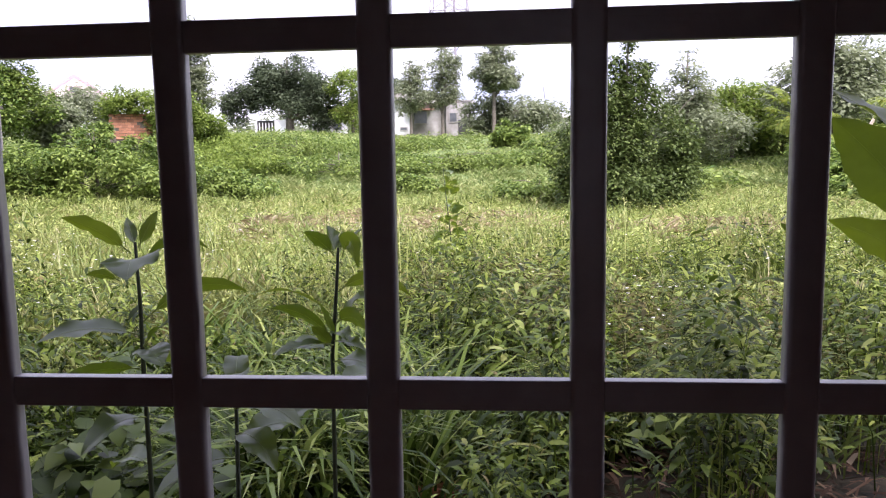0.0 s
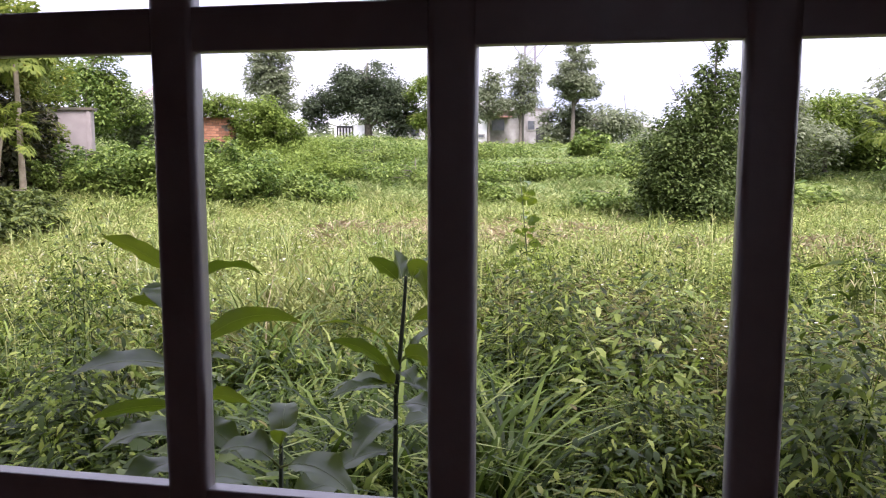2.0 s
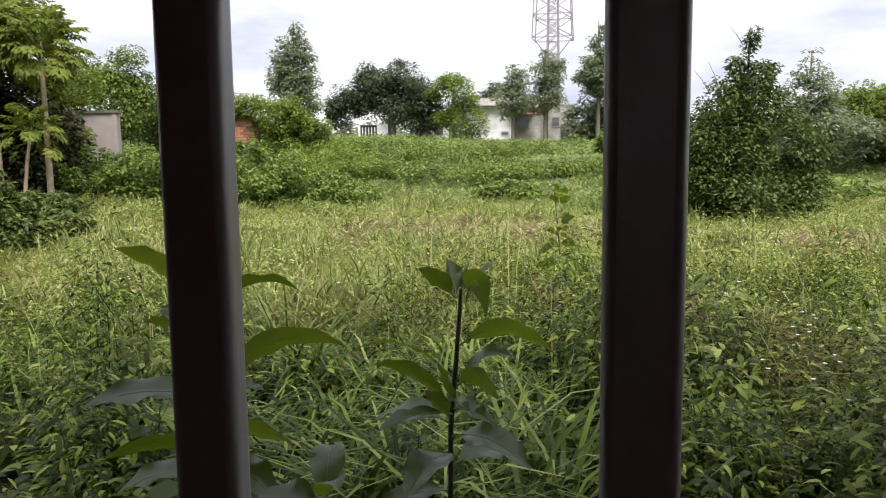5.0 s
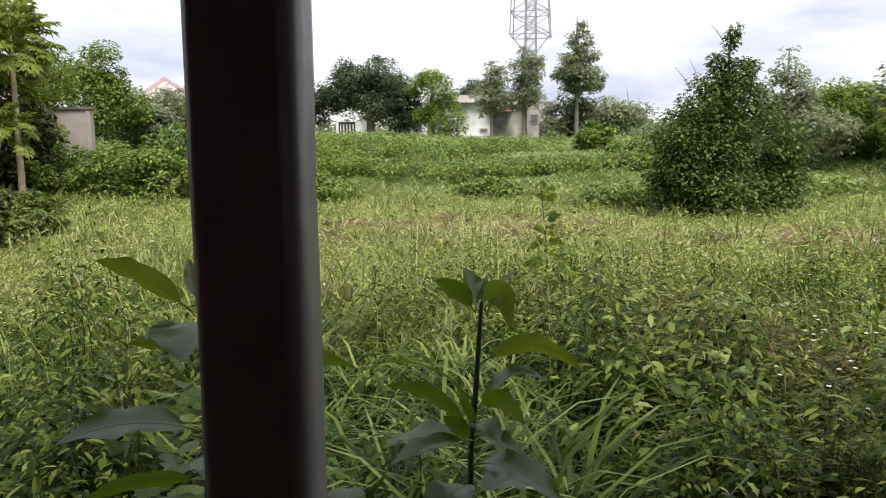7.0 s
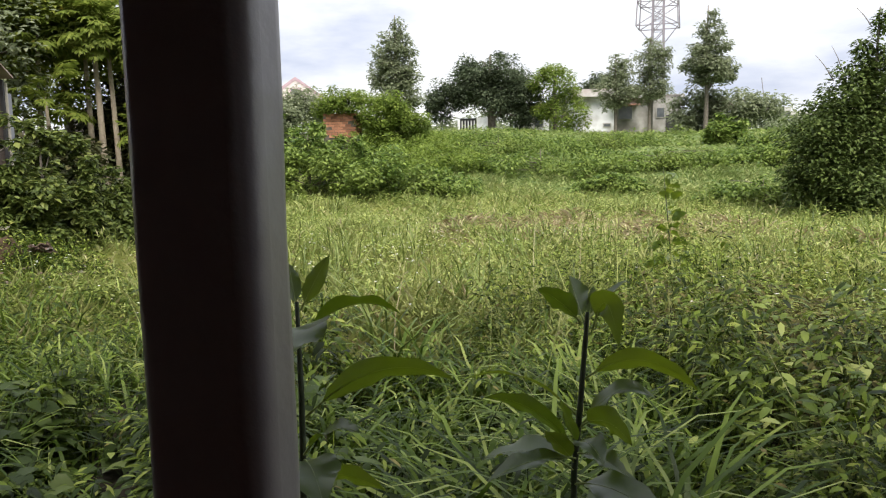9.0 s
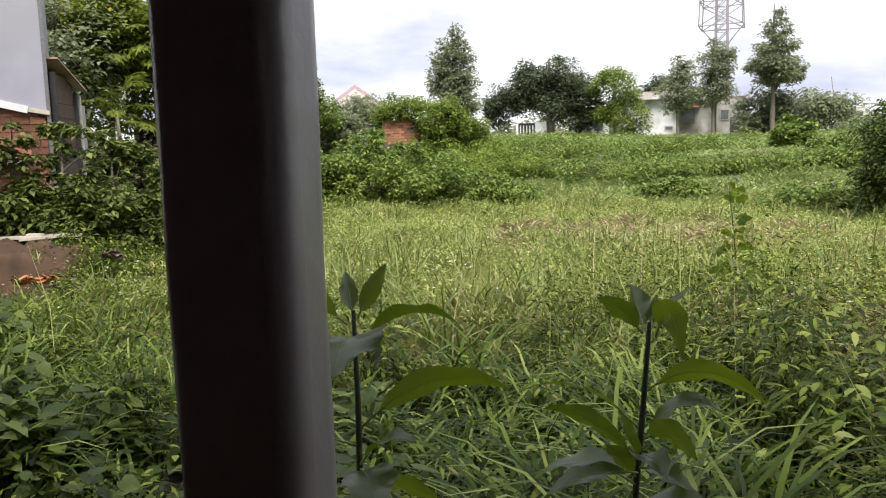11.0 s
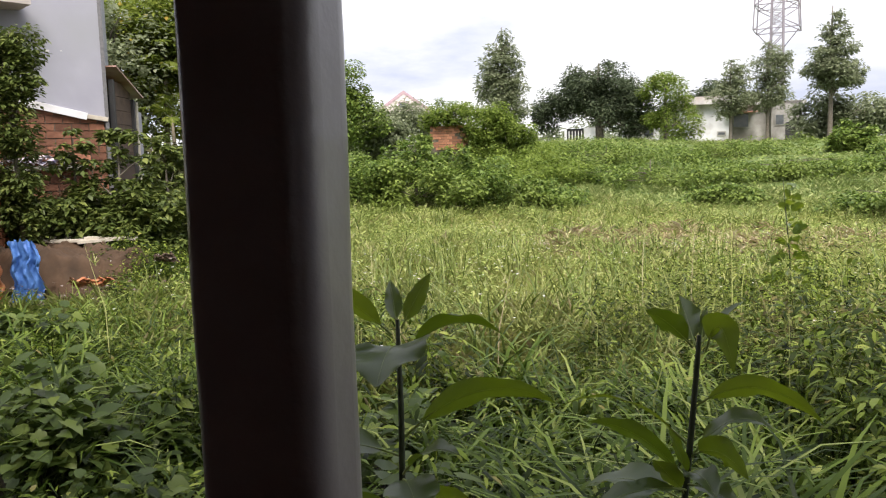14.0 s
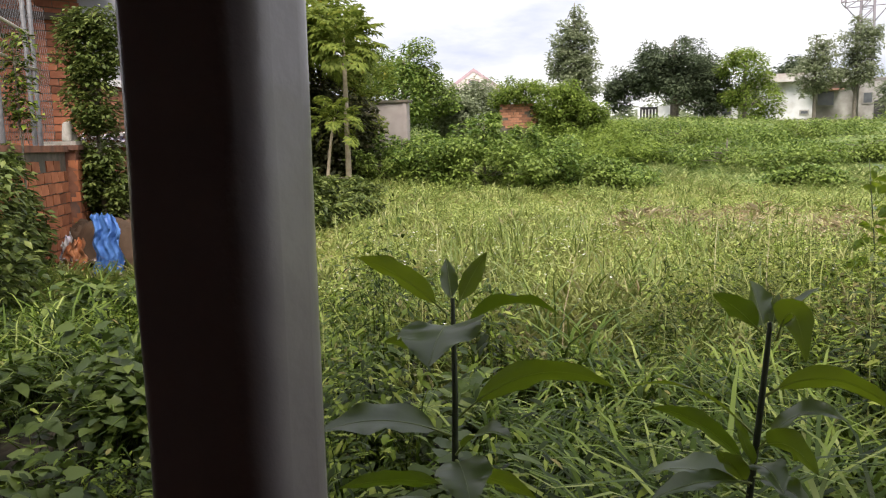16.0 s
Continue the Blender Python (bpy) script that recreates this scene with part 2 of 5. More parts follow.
# ---- mesh helpers ----
def mesh_of(name, verts, tris, mat, smooth=False):
    me = bpy.data.meshes.new(name)
    verts, tris = np.asarray(verts, np.float32), np.asarray(tris, np.int32)
    me.vertices.add(len(verts))
    me.vertices.foreach_set("co", verts.ravel())
    me.loops.add(tris.size)
    me.loops.foreach_set("vertex_index", tris.ravel())
    me.polygons.add(len(tris))
    me.polygons.foreach_set("loop_start", np.arange(0, tris.size, tris.shape[1], dtype=np.int32))
    me.update(calc_edges=True)
    if smooth:
        me.polygons.foreach_set("use_smooth", np.ones(len(tris), bool))
    me.materials.append(mat)
    return me


def np_part(name, verts, tris, mat, parent=None, label="", smooth=False):
    ob = new(name, mesh_of(name, verts, tris, mat, smooth))
    ob.parent = parent
    return tagged(ob, label)


def part(name, bm, mat, parent=None, label=""):
    me = bpy.data.meshes.new(name)
    bm.to_mesh(me)
    bm.free()
    me.materials.append(mat)
    ob = new(name, me)
    ob.parent = parent
    return tagged(ob, label)


def thing(name, label, category, group="", at=(0, 0, 0), turn=0.0, kind=""):
    ob = new(name)
    ob.empty_display_size = 0.1
    ob.matrix_world = pose(*at, 0, 0, turn)
    return tagged(ob, label, category, group, kind)


def box(bm, lo, hi, bevel=0.0, m=None):
    c = [(a + b) / 2 for a, b in zip(lo, hi)]
    s = [abs(b - a) for a, b in zip(lo, hi)]
    r = bmesh.ops.create_cube(bm, size=1.0, matrix=(m or Matrix()) @ Matrix.LocRotScale(c, None, s))
    if bevel:
        es = list({e for v in r["verts"] for e in v.link_edges})
        bmesh.ops.bevel(bm, geom=es, offset=bevel, segments=3, affect="EDGES", profile=0.6)
    return bm


def box_part(name, lo, hi, mat, parent=None, label="", bevel=0.0):
    return part(name, box(bmesh.new(), lo, hi, bevel), mat, parent, label)


BLADE = (np.array([(0, -.5, 0), (0, .5, 0), (.5, -.4, .06), (.5, .4, .06), (1, 0, -.14)]), np.array([(0, 2, 3), (0, 3, 1), (2, 4, 3)]))
ARCH = (np.array([(0, -.3, 0), (0, .3, 0), (.35, -.5, .10), (.35, .5, .10), (.7, -.4, .06), (.7, .4, .06), (1, 0, -.16)]),
        np.array([(0, 2, 3), (0, 3, 1), (2, 4, 5), (2, 5, 3), (4, 6, 5)]))
BEND = (np.array([(0, -.25, 0), (0, .25, 0), (.3, -.5, .03), (.3, .5, .03), (.54, -.45, -.05), (.54, .45, -.05), (.72, -.32, -.22), (.72, .32, -.22), (.80, 0, -.48)]),
        np.array([(0, 2, 3), (0, 3, 1), (2, 4, 5), (2, 5, 3), (4, 6, 7), (4, 7, 5), (6, 8, 7)]))
PINNATE = (np.array([(0, 0, 0)] + [p for k in range(6) for sd in (-1, 1) for p in ((.18 + .13 * k, 0, .03 - .004 * k * k), (.24 + .13 * k, sd * (.5 - .05 * k), .05 - .006 * k * k), (.29 + .13 * k, sd * (.28 - .02 * k), .03 - .006 * k * k))]),
           np.array([(1 + 3 * k, 2 + 3 * k, 3 + 3 * k) for k in range(12)]))
LEAF = (np.array([(0, 0, 0), (.28, .42, .06), (.28, -.42, .06), (.66, .40, .03), (.66, -.40, .03), (1, 0, -.12)]), np.array([(0, 2, 1), (1, 2, 4), (1, 4, 3), (3, 4, 5)]))
HEART = (np.array([(.08, 0, 0), (0, .30, .03), (0, -.30, .03), (.30, .5, .06), (.30, -.5, .06), (.68, .32, .02), (.68, -.32, .02), (1, 0, -.12)]), np.array([(0, 3, 1), (0, 2, 4), (0, 4, 6), (0, 6, 5), (0, 5, 3), (5, 6, 7)]))
LEAF2 = (np.array([(0, 0, 0), (.45, .5, .08), (.45, -.5, .08), (1, 0, -.08)]), np.array([(0, 3, 1), (0, 2, 3)]))


def scatter(tpl, pos, yaw, pitch, length, width, roll=None):
    """Copies of a template leaf: at pos, pointing to yaw, raised by pitch, as one soup of triangles."""
    v, f = tpl
    n = len(pos)
    roll = rng.uniform(-.5, .5, n) if roll is None else roll
    cy, sy, cp, sp, cr, sr = np.cos(yaw), np.sin(yaw), np.cos(pitch), np.sin(pitch), np.cos(roll), np.sin(roll)
    ax = np.stack([cy * cp, sy * cp, sp], 1)
    side = np.stack([-sy, cy, np.zeros(n)], 1)
    up = np.cross(ax, side)
    ay, az = side * cr[:, None] + up * sr[:, None], up * cr[:, None] - side * sr[:, None]
    L, Wd = np.broadcast_to(length, n), np.broadcast_to(width, n)
    out = (pos[:, None] + ax[:, None] * (v[None, :, 0, None] * L[:, None, None]) + ay[:, None] * (v[None, :, 1, None] * Wd[:, None, None])
           + az[:, None] * (v[None, :, 2, None] * L[:, None, None]))
    tris = f[None] + (np.arange(n) * len(v))[:, None, None]
    return out.reshape(-1, 3), tris.reshape(-1, 3)


def join(soups):
    vs, fs, k = [], [], 0
    for v, f in soups:
        vs.append(np.asarray(v, float))
        fs.append(np.asarray(f) + k)
        k += len(v)
    return np.concatenate(vs), np.concatenate(fs)


def tube(points, radii, sides=7):
    """A tapered, bent round limb."""
    p = np.asarray(points, float)
    r = np.broadcast_to(radii, len(p))
    d = np.gradient(p, axis=0)
    d /= np.linalg.norm(d, axis=1)[:, None] + 1e-9
    ref = np.where(np.abs(d[:, 2:3]) > .9, np.array([[1., 0, 0]]), np.array([[0, 0, 1.]]))
    u = np.cross(d, ref)
    u /= np.linalg.norm(u, axis=1)[:, None] + 1e-9
    w = np.cross(d, u)
    a = np.linspace(0, 2 * np.pi, sides, endpoint=False)
    v = (p[:, None] + r[:, None, None] * (np.cos(a)[None, :, None] * u[:, None] + np.sin(a)[None, :, None] * w[:, None])).reshape(-1, 3)
    f = []
    for i in range(len(p) - 1):
        for j in range(sides):
            a0, a1 = i * sides + j, i * sides + (j + 1) % sides
            f += [(a0, a1, a1 + sides), (a0, a1 + sides, a0 + sides)]
    k = (len(p) - 1) * sides
    f += [(k, k + j, k + j + 1) for j in range(1, sides - 1)]
    return v, np.array(f)


# ---- the ground ----
def gz(x, y):
    """Height of the ground: level by the house, rising gently towards the far houses."""
    x, y = np.asarray(x, float), np.asarray(y, float)
    far = np.clip((y - 13) / 24, 0, 1)
    left = np.clip((-x - 4) / 6, 0, 1) * np.clip((y - 6) / 5, 0, 1) * .35
    z = 1.75 * far * far * (3 - 2 * far) + left
    z = z + .05 * np.sin(x * 1.3 + .6) * np.sin(y * .9) + .03 * np.sin(x * 3.1 + y * 2.3) + .02 * np.sin(x * 6.7 - y * 5.1)
    return z * np.clip((y + .2) / 1.0, 0, 1) if z.ndim else float(z * np.clip((y + .2) / 1.0, 0, 1))


def in_view(x, y, slack=0.0):
    a = np.degrees(np.arctan2(-(x - .15), y + .3))
    return (a > -29 - slack - 7 * (y < 4)) & (a < 66 + slack)


def grid_axis(near, far, step, grow):
    out, d = [0.0], step
    while out[-1] < far:
        d = step if out[-1] < near else d * grow
        out.append(out[-1] + d)
    return np.array(out)


gx = grid_axis(16, 1500, .4, 1.18)
gx = np.concatenate([-gx[:0:-1], gx])
gy = grid_axis(36, 1500, .4, 1.18)
gy = np.concatenate([-gy[:0:-1][-60:], gy])
GX, GY = np.meshgrid(gx, gy, indexing="ij")
gv = np.stack([GX, GY, gz(GX, GY)], -1).reshape(-1, 3)
ni, nj = GX.shape
ii, jj = np.meshgrid(np.arange(ni - 1), np.arange(nj - 1), indexing="ij")
q = (ii * nj + jj).ravel()
gf = np.concatenate([np.stack([q, q + nj, q + nj + 1], 1), np.stack([q, q + nj + 1, q + 1], 1)])
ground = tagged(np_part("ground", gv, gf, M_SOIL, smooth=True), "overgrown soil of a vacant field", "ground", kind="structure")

# ---- the room behind the grille: plain walls close the place, some added for shade ----
OX0, OX1, OZ0, OZ1 = -1.04, 1.17, .318, 1.83
WY0, WY1 = -.18, .018
for nm, lo, hi, mat in [
    ("wall_north", (-1.9, WY0, -.1), (OX0, WY1, 2.9), M_PLASTER), ("wall_north_right", (OX1, WY0, -.1), (3.2, WY1, 2.9), M_PLASTER),
    ("wall_north_below", (OX0, WY0, -.1), (OX1, WY1, OZ0), M_PLASTER), ("wall_north_above", (OX0, WY0, OZ1), (OX1, WY1, 2.9), M_PLASTER),
    # gap in the unseen south wall is added to light the bars' fronts
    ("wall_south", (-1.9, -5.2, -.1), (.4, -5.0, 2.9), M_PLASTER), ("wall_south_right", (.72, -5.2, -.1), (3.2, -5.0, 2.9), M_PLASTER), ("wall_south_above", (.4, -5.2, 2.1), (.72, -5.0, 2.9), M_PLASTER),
    ("wall_west", (-1.9, -5.0, -.1), (-1.7, WY0, 2.9), M_PLASTER),
    # block above the ceiling and the ceiling's overhang are added, unseen, to shade the ground
    ("wall_east", (3.0, -5.0, -.1), (3.2, WY0, 2.9), M_PLASTER), ("floor", (-1.7, -5.0, -.1), (3.0, WY0, .06), M_FLOOR), ("ceiling", (-2.1, -5.6, 2.9), (3.6, .55, 3.02), M_PLASTER), ("wall_upper_storey", (-1.9, -5.2, 3.02), (3.2, .018, 5.1), M_PLASTER),
]:
    tagged(box_part(nm, lo, hi, mat), "plain unseen surface added round the window", nm.split("_")[0], kind="structure")

# ---- the grille ----
BAR, STEP, DEPTH = .026, .169, .013
RAILS = [.615, .912, 1.208, 1.505]


def worn_bar(x0, x1, y0, y1, z0, z1, seed, r=.0048, levels=70):
    """A square tube with rounded corners whose painted edges are slightly uneven."""
    rg = np.random.default_rng(seed)
    ring = []
    for cx, cy, a0 in ((x1 - r, y1 - r, 0), (x0 + r, y1 - r, 90), (x0 + r, y0 + r, 180), (x1 - r, y0 + r, 270)):
        for d in (0, 18, 36, 54, 72, 90):
            a = radians(a0 + d)
            ring.append((cx + r * math.cos(a), cy + r * math.sin(a), math.cos(a), math.sin(a), 1.0 if 0 < d < 90 else .25))
    n = len(ring)
    bm = bmesh.new()
    rough = rg.normal(0, .00022, (levels + 1, n)) * (rg.random((levels + 1, 1)) ** 2 * 2)
    rows = [[bm.verts.new((p[0] + p[2] * rough[i, j] * p[4], p[1] + p[3] * rough[i, j] * p[4], z0 + (z1 - z0) * i / levels)) for j, p in enumerate(ring)] for i in range(levels + 1)]
    for i in range(levels):
        for j in range(n):
            bm.faces.new((rows[i][j], rows[i][(j + 1) % n], rows[i + 1][(j + 1) % n], rows[i + 1][j])).smooth = j % 6 != 5
    bm.faces.new(rows[0][::-1])
    bm.faces.new(rows[-1])
    return bm


grille = thing("window_grille", "dark painted steel window grille of square tubes", "grille", at=(0, 0, 0))
bar_ids = list(range(-6, 8))
for k in bar_ids:
    bm = worn_bar(k * STEP - .0012, k * STEP + BAR + .0012, -.0005, DEPTH + .0014, OZ0, OZ1, 400 + k)
    part("bar", bm, M_STEEL, grille)
rail_me = None
for z in RAILS:
    for k in bar_ids[:-1]:
        if rail_me is None:
            bm = box(bmesh.new(), (0, .0008, 0), (STEP - BAR, DEPTH - .0008, BAR), .0015)
            ob = part("rail", bm, M_STEEL, grille)
            rail_me = ob.data
        else:
            ob = new("rail", rail_me)
            ob.parent = grille
        ob.location = (k * STEP + BAR, 0, z)
for lo, hi in [((OX0, -.002, OZ0), (-6 * STEP, .016, OZ1)), ((7 * STEP + BAR - .04, -.002, OZ0), (OX1, .016, OZ1))]:
    if hi[0] - lo[0] > .002:
        box_part("frame", lo, hi, M_STEEL, grille)


# ---- plants of the field ----
def spread(n, x0, x1, y0, y1, clump=0.0, slack=2.0, per=14):
    x, y = rng.uniform(x0, x1, n), rng.uniform(y0, y1, n)
    if clump:
        cx, cy = rng.uniform(x0, x1, max(3, n // per)), rng.uniform(y0, y1, max(3, n // per))
        i = rng.integers(0, len(cx), n)
        x, y = cx[i] + rng.normal(0, clump, n), cy[i] + rng.normal(0, clump, n)
    ok = in_view(x, y, slack) & (y > y0 - .3)
    return x[ok], y[ok]


def bare(x, y):
    """Bare, littered ground near the house and the earth bank by the brick wall."""
    a = ((x - .6) / .12) ** 2 + ((y - 2.3) / .07) ** 2 < 1
    b = ((x + 6.3) / 1.3) ** 2 + ((y - 4.3) / .55) ** 2 < 1
    c = ((x - .92) / .1) ** 2 + ((y - 2.02) / .07) ** 2 < 1
    return a | b | c


def lush(x, y):
    """How high the growth stands from place to place."""
    return .85 + .3 * np.sin(x * 1.7 + 1) * np.sin(y * 1.3) + .22 * np.sin(x * 4.1 + y * 3.3) * np.sin(y * 2.9 - x)


def gap(x, y):
    """Dark hollows between the weeds before the house."""
    g = np.sin(x * 5.3 + 2.1 * np.sin(y * 3.0)) * np.sin(y * 6.1 + 1.7 * np.sin(x * 4.0)) + .35 * np.sin(x * 13 + y * 7) * np.sin(y * 11 - x * 5)
    return g < np.where(x > -.1, -.45, -.3)


def grassy(x, y):
    """The stretch before the window where long grass crowds out the weeds."""
    return ((x + .62) / .62) ** 2 + ((y - 2.15) / .85) ** 2 < 1


def grass_stuff(name, label, n, area, hgt, wid, mat, tpl=BLADE, clump=.12, lean=(.75, 1.45), lift=(0, 0), oval=False):
    x, y = spread(n, *area, clump=clump)
    k = ~(bare(x, y) | (gap(x, y) & (y < 3.8)))
    if oval:
        k &= ((x - (area[0] + area[1]) / 2) / (area[1] - area[0])) ** 2 + ((y - (area[2] + area[3]) / 2) / (area[3] - area[2])) ** 2 < .25 * rng.uniform(.3, 1.2, len(x))
    x, y = x[k], y[k]
    m = len(x)
    s = lush(x, y)
    v, f = scatter(tpl, np.stack([x, y, gz(x, y) + rng.uniform(*lift, m) * s], 1), rng.uniform(0, 6.283, m), rng.uniform(*lean, m), rng.uniform(*hgt, m) * s, rng.uniform(*wid, m))
    return tagged(np_part(name, v, f, mat), label, "grass", kind="stuff")


M_FARGRASS = foliage("far_field_grass", [(0.0, (0.17, 0.24, 0.07)), (0.5, (0.32, 0.39, 0.14)), (1.0, (0.52, 0.55, 0.25))], 0.6, 0.36, patch=(0.17, 0.25, 0.06), patch_scale=0.3, sheen=0.2)
M_TUFT = foliage("grass_tufts", [(0.0, (0.08, 0.12, 0.025)), (0.6, (0.20, 0.26, 0.06)), (1.0, (0.38, 0.40, 0.15))], 0.45, 0.32, sheen=0.3)
grass_stuff("field_grass", "yellow-green field grass", 130000, (-12, 7, 4.6, 9.5), (.08, .25), (.005, .012), M_GRASS, LEAF2, clump=.14, lean=(-.05, 1.15))
grass_stuff("near_grass", "bright yellow-green grass before the taller weeds", 26000, (-9, -.5, 2.9, 5.0), (.12, .34), (.005, .011), M_GRASS, LEAF2, clump=.12, lean=(.1, 1.3))
grass_stuff("middle_grass", "pale yellow-green grass in the middle of the field", 150000, (-17, 9, 8.5, 18), (.10, .24), (.009, .019), M_MIDGRASS, LEAF2, clump=.2, lean=(-.1, .9))
grass_stuff("field_herbs", "small bright green herbs between the grass", 66000, (-17, 9, 4.4, 17), (.03, .07), (.012, .036), M_HERB, LEAF2, clump=.2, lean=(-.4, .5), lift=(.08, .24))
grass_stuff("grass_tufts", "green grass tufts among the pale grass", 7000, (-10, 6, 8.5, 15.5), (.2, .42), (.010, .017), M_TUFT, ARCH, clump=.07, lean=(.6, 1.4))
grass_stuff("dry_grass", "patch of dry brownish grass in the field", 6000, (-3.9, .9, 8.4, 12.4), (.12, .28), (.010, .02), M_STRAW, LEAF2, clump=.2, lean=(-.05, .8), lift=(.02, .1), oval=True)
grass_stuff("dry_grass", "patch of dry brownish grass in the field", 4000, (.6, 4.4, 8.2, 11.0), (.12, .28), (.010, .02), M_STRAW, LEAF2, clump=.2, lean=(-.05, .8), lift=(.02, .1), oval=True)
grass_stuff("far_grass", "pale green grass on the rising field", 70000, (-26, 16, 17, 42), (.14, .32), (.02, .045), M_FARGRASS, LEAF2, clump=.45, lean=(-.05, .8))
grass_stuff("slope_grass", "green grass at the foot of the rising field", 20000, (-13, 9, 16.0, 22.5), (.12, .3), (.014, .03), M_FARGRASS, LEAF2, clump=.25, lean=(.0, 1.1))
grass_stuff("far_herbs", "low green herbs on the rising field", 9000, (-20, 14, 21, 36), (.1, .2), (.05, .1), M_SHRUB, LEAF2, clump=.5, lean=(-.3, .8), lift=(.05, .25))
grass_stuff("long_grass", "long green grass blades among the weeds", 2300, (-3.8, .05, 1.3, 4.7), (.25, .58), (.008, .016), M_BLADE, BEND, clump=.11, lean=(.5, 1.4))
grass_stuff("arching_grass", "thick clumps of pale arching grass blades", 3000, (-1.3, .1, 1.3, 3.0), (.34, .66), (.010, .021), M_BLADE, BEND, clump=.07, lean=(.8, 1.45))
grass_stuff("arching_grass", "thick clumps of pale arching grass blades", 3200, (-4.8, -2.0, 1.5, 3.6), (.30, .6), (.008, .016), M_BLADE, BEND, clump=.06, lean=(.7, 1.45))
grass_stuff("side_grass", "green grass tufts beside the brick wall", 7000, (-6.5, -2.0, 1.6, 5.0), (.22, .45), (.007, .014), M_BLADE, BEND, clump=.08, lean=(.45, 1.4))
grass_stuff("tall_grass", "long green grass tufts in the field", 3800, (-6.5, 5, 4.3, 9), (.26, .56), (.007, .013), M_TUFT, ARCH, clump=.07, lean=(.8, 1.45))
grass_stuff("rank_grass", "tall pale grass clumps at the edge of the weeds", 220, (-1.8, .5, 3.0, 5.2), (.4, .72), (.010, .018), M_TUFT, BEND, clump=.05, lean=(1.0, 1.5))


def weeds(name, label, plants, per, area, hgt, leaf, mat, tpl=LEAF, spread_r=.09, clump=.35, broad=(.2, .4), cluster=14):
    """Low leafy weeds: stalks with leaves all the way up."""
    x, y = spread(plants, *area, clump=clump, per=cluster)
    k = ~(bare(x, y) | (gap(x, y) & (y < 4.2)) | (grassy(x, y) & (rng.random(len(x)) < .7)))
    x, y = x[k], y[k]
    h = rng.uniform(*hgt, len(x)) * np.maximum(.3, .68 + .36 * np.sin(x * 3.1 + 1.3) * np.sin(y * 2.7 + .4) + .42 * np.sin(x * 7.3 + y * 5.9) * np.sin(y * 8.3 - x * 4))
    i = np.repeat(np.arange(len(x)), per)
    m = len(i)
    t = rng.uniform(.42, 1, m) ** .7
    a = rng.uniform(0, 6.283, m)
    rr = rng.uniform(.01, spread_r, m)
    px, py = x[i] + np.cos(a) * rr + (t - .5) * .06 * np.sin(i), y[i] + np.sin(a) * rr
    L = rng.uniform(*leaf, m) * (1.15 - .4 * t)
    v, f = scatter(tpl, np.stack([px, py, gz(px, py) + t * h[i]], 1), a + rng.normal(0, .5, m), rng.uniform(-.75, .45, m), L, L * rng.uniform(*broad, m))
    st = np.stack([x, y, gz(x, y)], 1)
    v2, f2 = scatter(BLADE, st, rng.uniform(0, 6.283, len(x)), rng.uniform(1.3, 1.55, len(x)), h, np.full(len(x), .006))
    v, f = join([(v, f), (v2, f2)])
    return tagged(np_part(name, v, f, mat), label, "weeds", kind="stuff")


weeds("weeds", "dense low green weeds in front of the house", 1650, 34, (-2.3, 2.9, 1.25, 3.3), (.2, .74), (.03, .075), M_WEED, clump=.09, spread_r=.10, cluster=20)
weeds("field_weeds", "leafy weeds among the grass", 2300, 23, (-1.0, 5.2, 3.0, 6.4), (.2, .66), (.025, .065), M_WEED, LEAF2, clump=.13, spread_r=.10, cluster=22)
weeds("bright_weeds", "bright green leafy weeds scattered through the field", 1900, 20, (-6, 5, 3.2, 9.8), (.2, .46), (.03, .07), M_HERB, LEAF2, clump=.12, spread_r=.09)
weeds("side_weeds", "low weeds beside the brick wall", 2000, 18, (-7.0, -2.6, 1.6, 5.0), (.14, .36), (.035, .07), M_WEED, LEAF2, clump=.14)
weeds("creeper_leaves", "large dark heart-shaped creeper leaves near the house", 300, 12, (-2.6, -.6, .9, 2.3), (.22, .48), (.065, .125), M_CREEPER, HEART, clump=.14, spread_r=.12, broad=(.6, .85))
weeds("creeper_leaves", "large dark heart-shaped creeper leaves beside the grass", 160, 12, (-4.2, -2.2, 1.5, 2.8), (.2, .42), (.075, .135), M_CREEPER, HEART, clump=.14, spread_r=.12, broad=(.6, .85))
weeds("corner_weeds", "low green weeds beside the house wall", 150, 24, (-4.2, -1.5, .8, 2.2), (.16, .46), (.035, .075), M_WEED, clump=.1, spread_r=.1)
weeds("wall_weeds", "low weeds growing at the foot of the house", 800, 16, (-1.6, 2.2, .32, 1.35), (.08, .26), (.03, .08), M_WEED, clump=.09, spread_r=.1)
weeds("rank_weeds", "rank green weeds beside the littered ground", 420, 22, (.5, 2.5, 2.9, 4.3), (.2, .5), (.03, .07), M_WEED, clump=0, spread_r=.12)
M_LEAFY = foliage("leafy_weeds", [(0.0, (0.05, 0.08, 0.012)), (0.5, (0.13, 0.19, 0.03)), (0.9, (0.27, 0.34, 0.07)), (1.0, (0.42, 0.46, 0.14))], 0.42, 0.3, sheen=0.28)
weeds("leafy_weeds", "fresh green leafy weeds close to the house", 330, 16, (-.1, 2.5, 1.3, 3.2), (.3, .66), (.05, .105), M_LEAFY, clump=.12, spread_r=.11, broad=(.3, .5))
grass_stuff("stray_grass", "stray arching grass blades among the weeds", 420, (-.1, 2.6, 1.4, 3.6), (.36, .66), (.010, .019), M_TUFT, BEND, clump=.05, lean=(.7, 1.4))
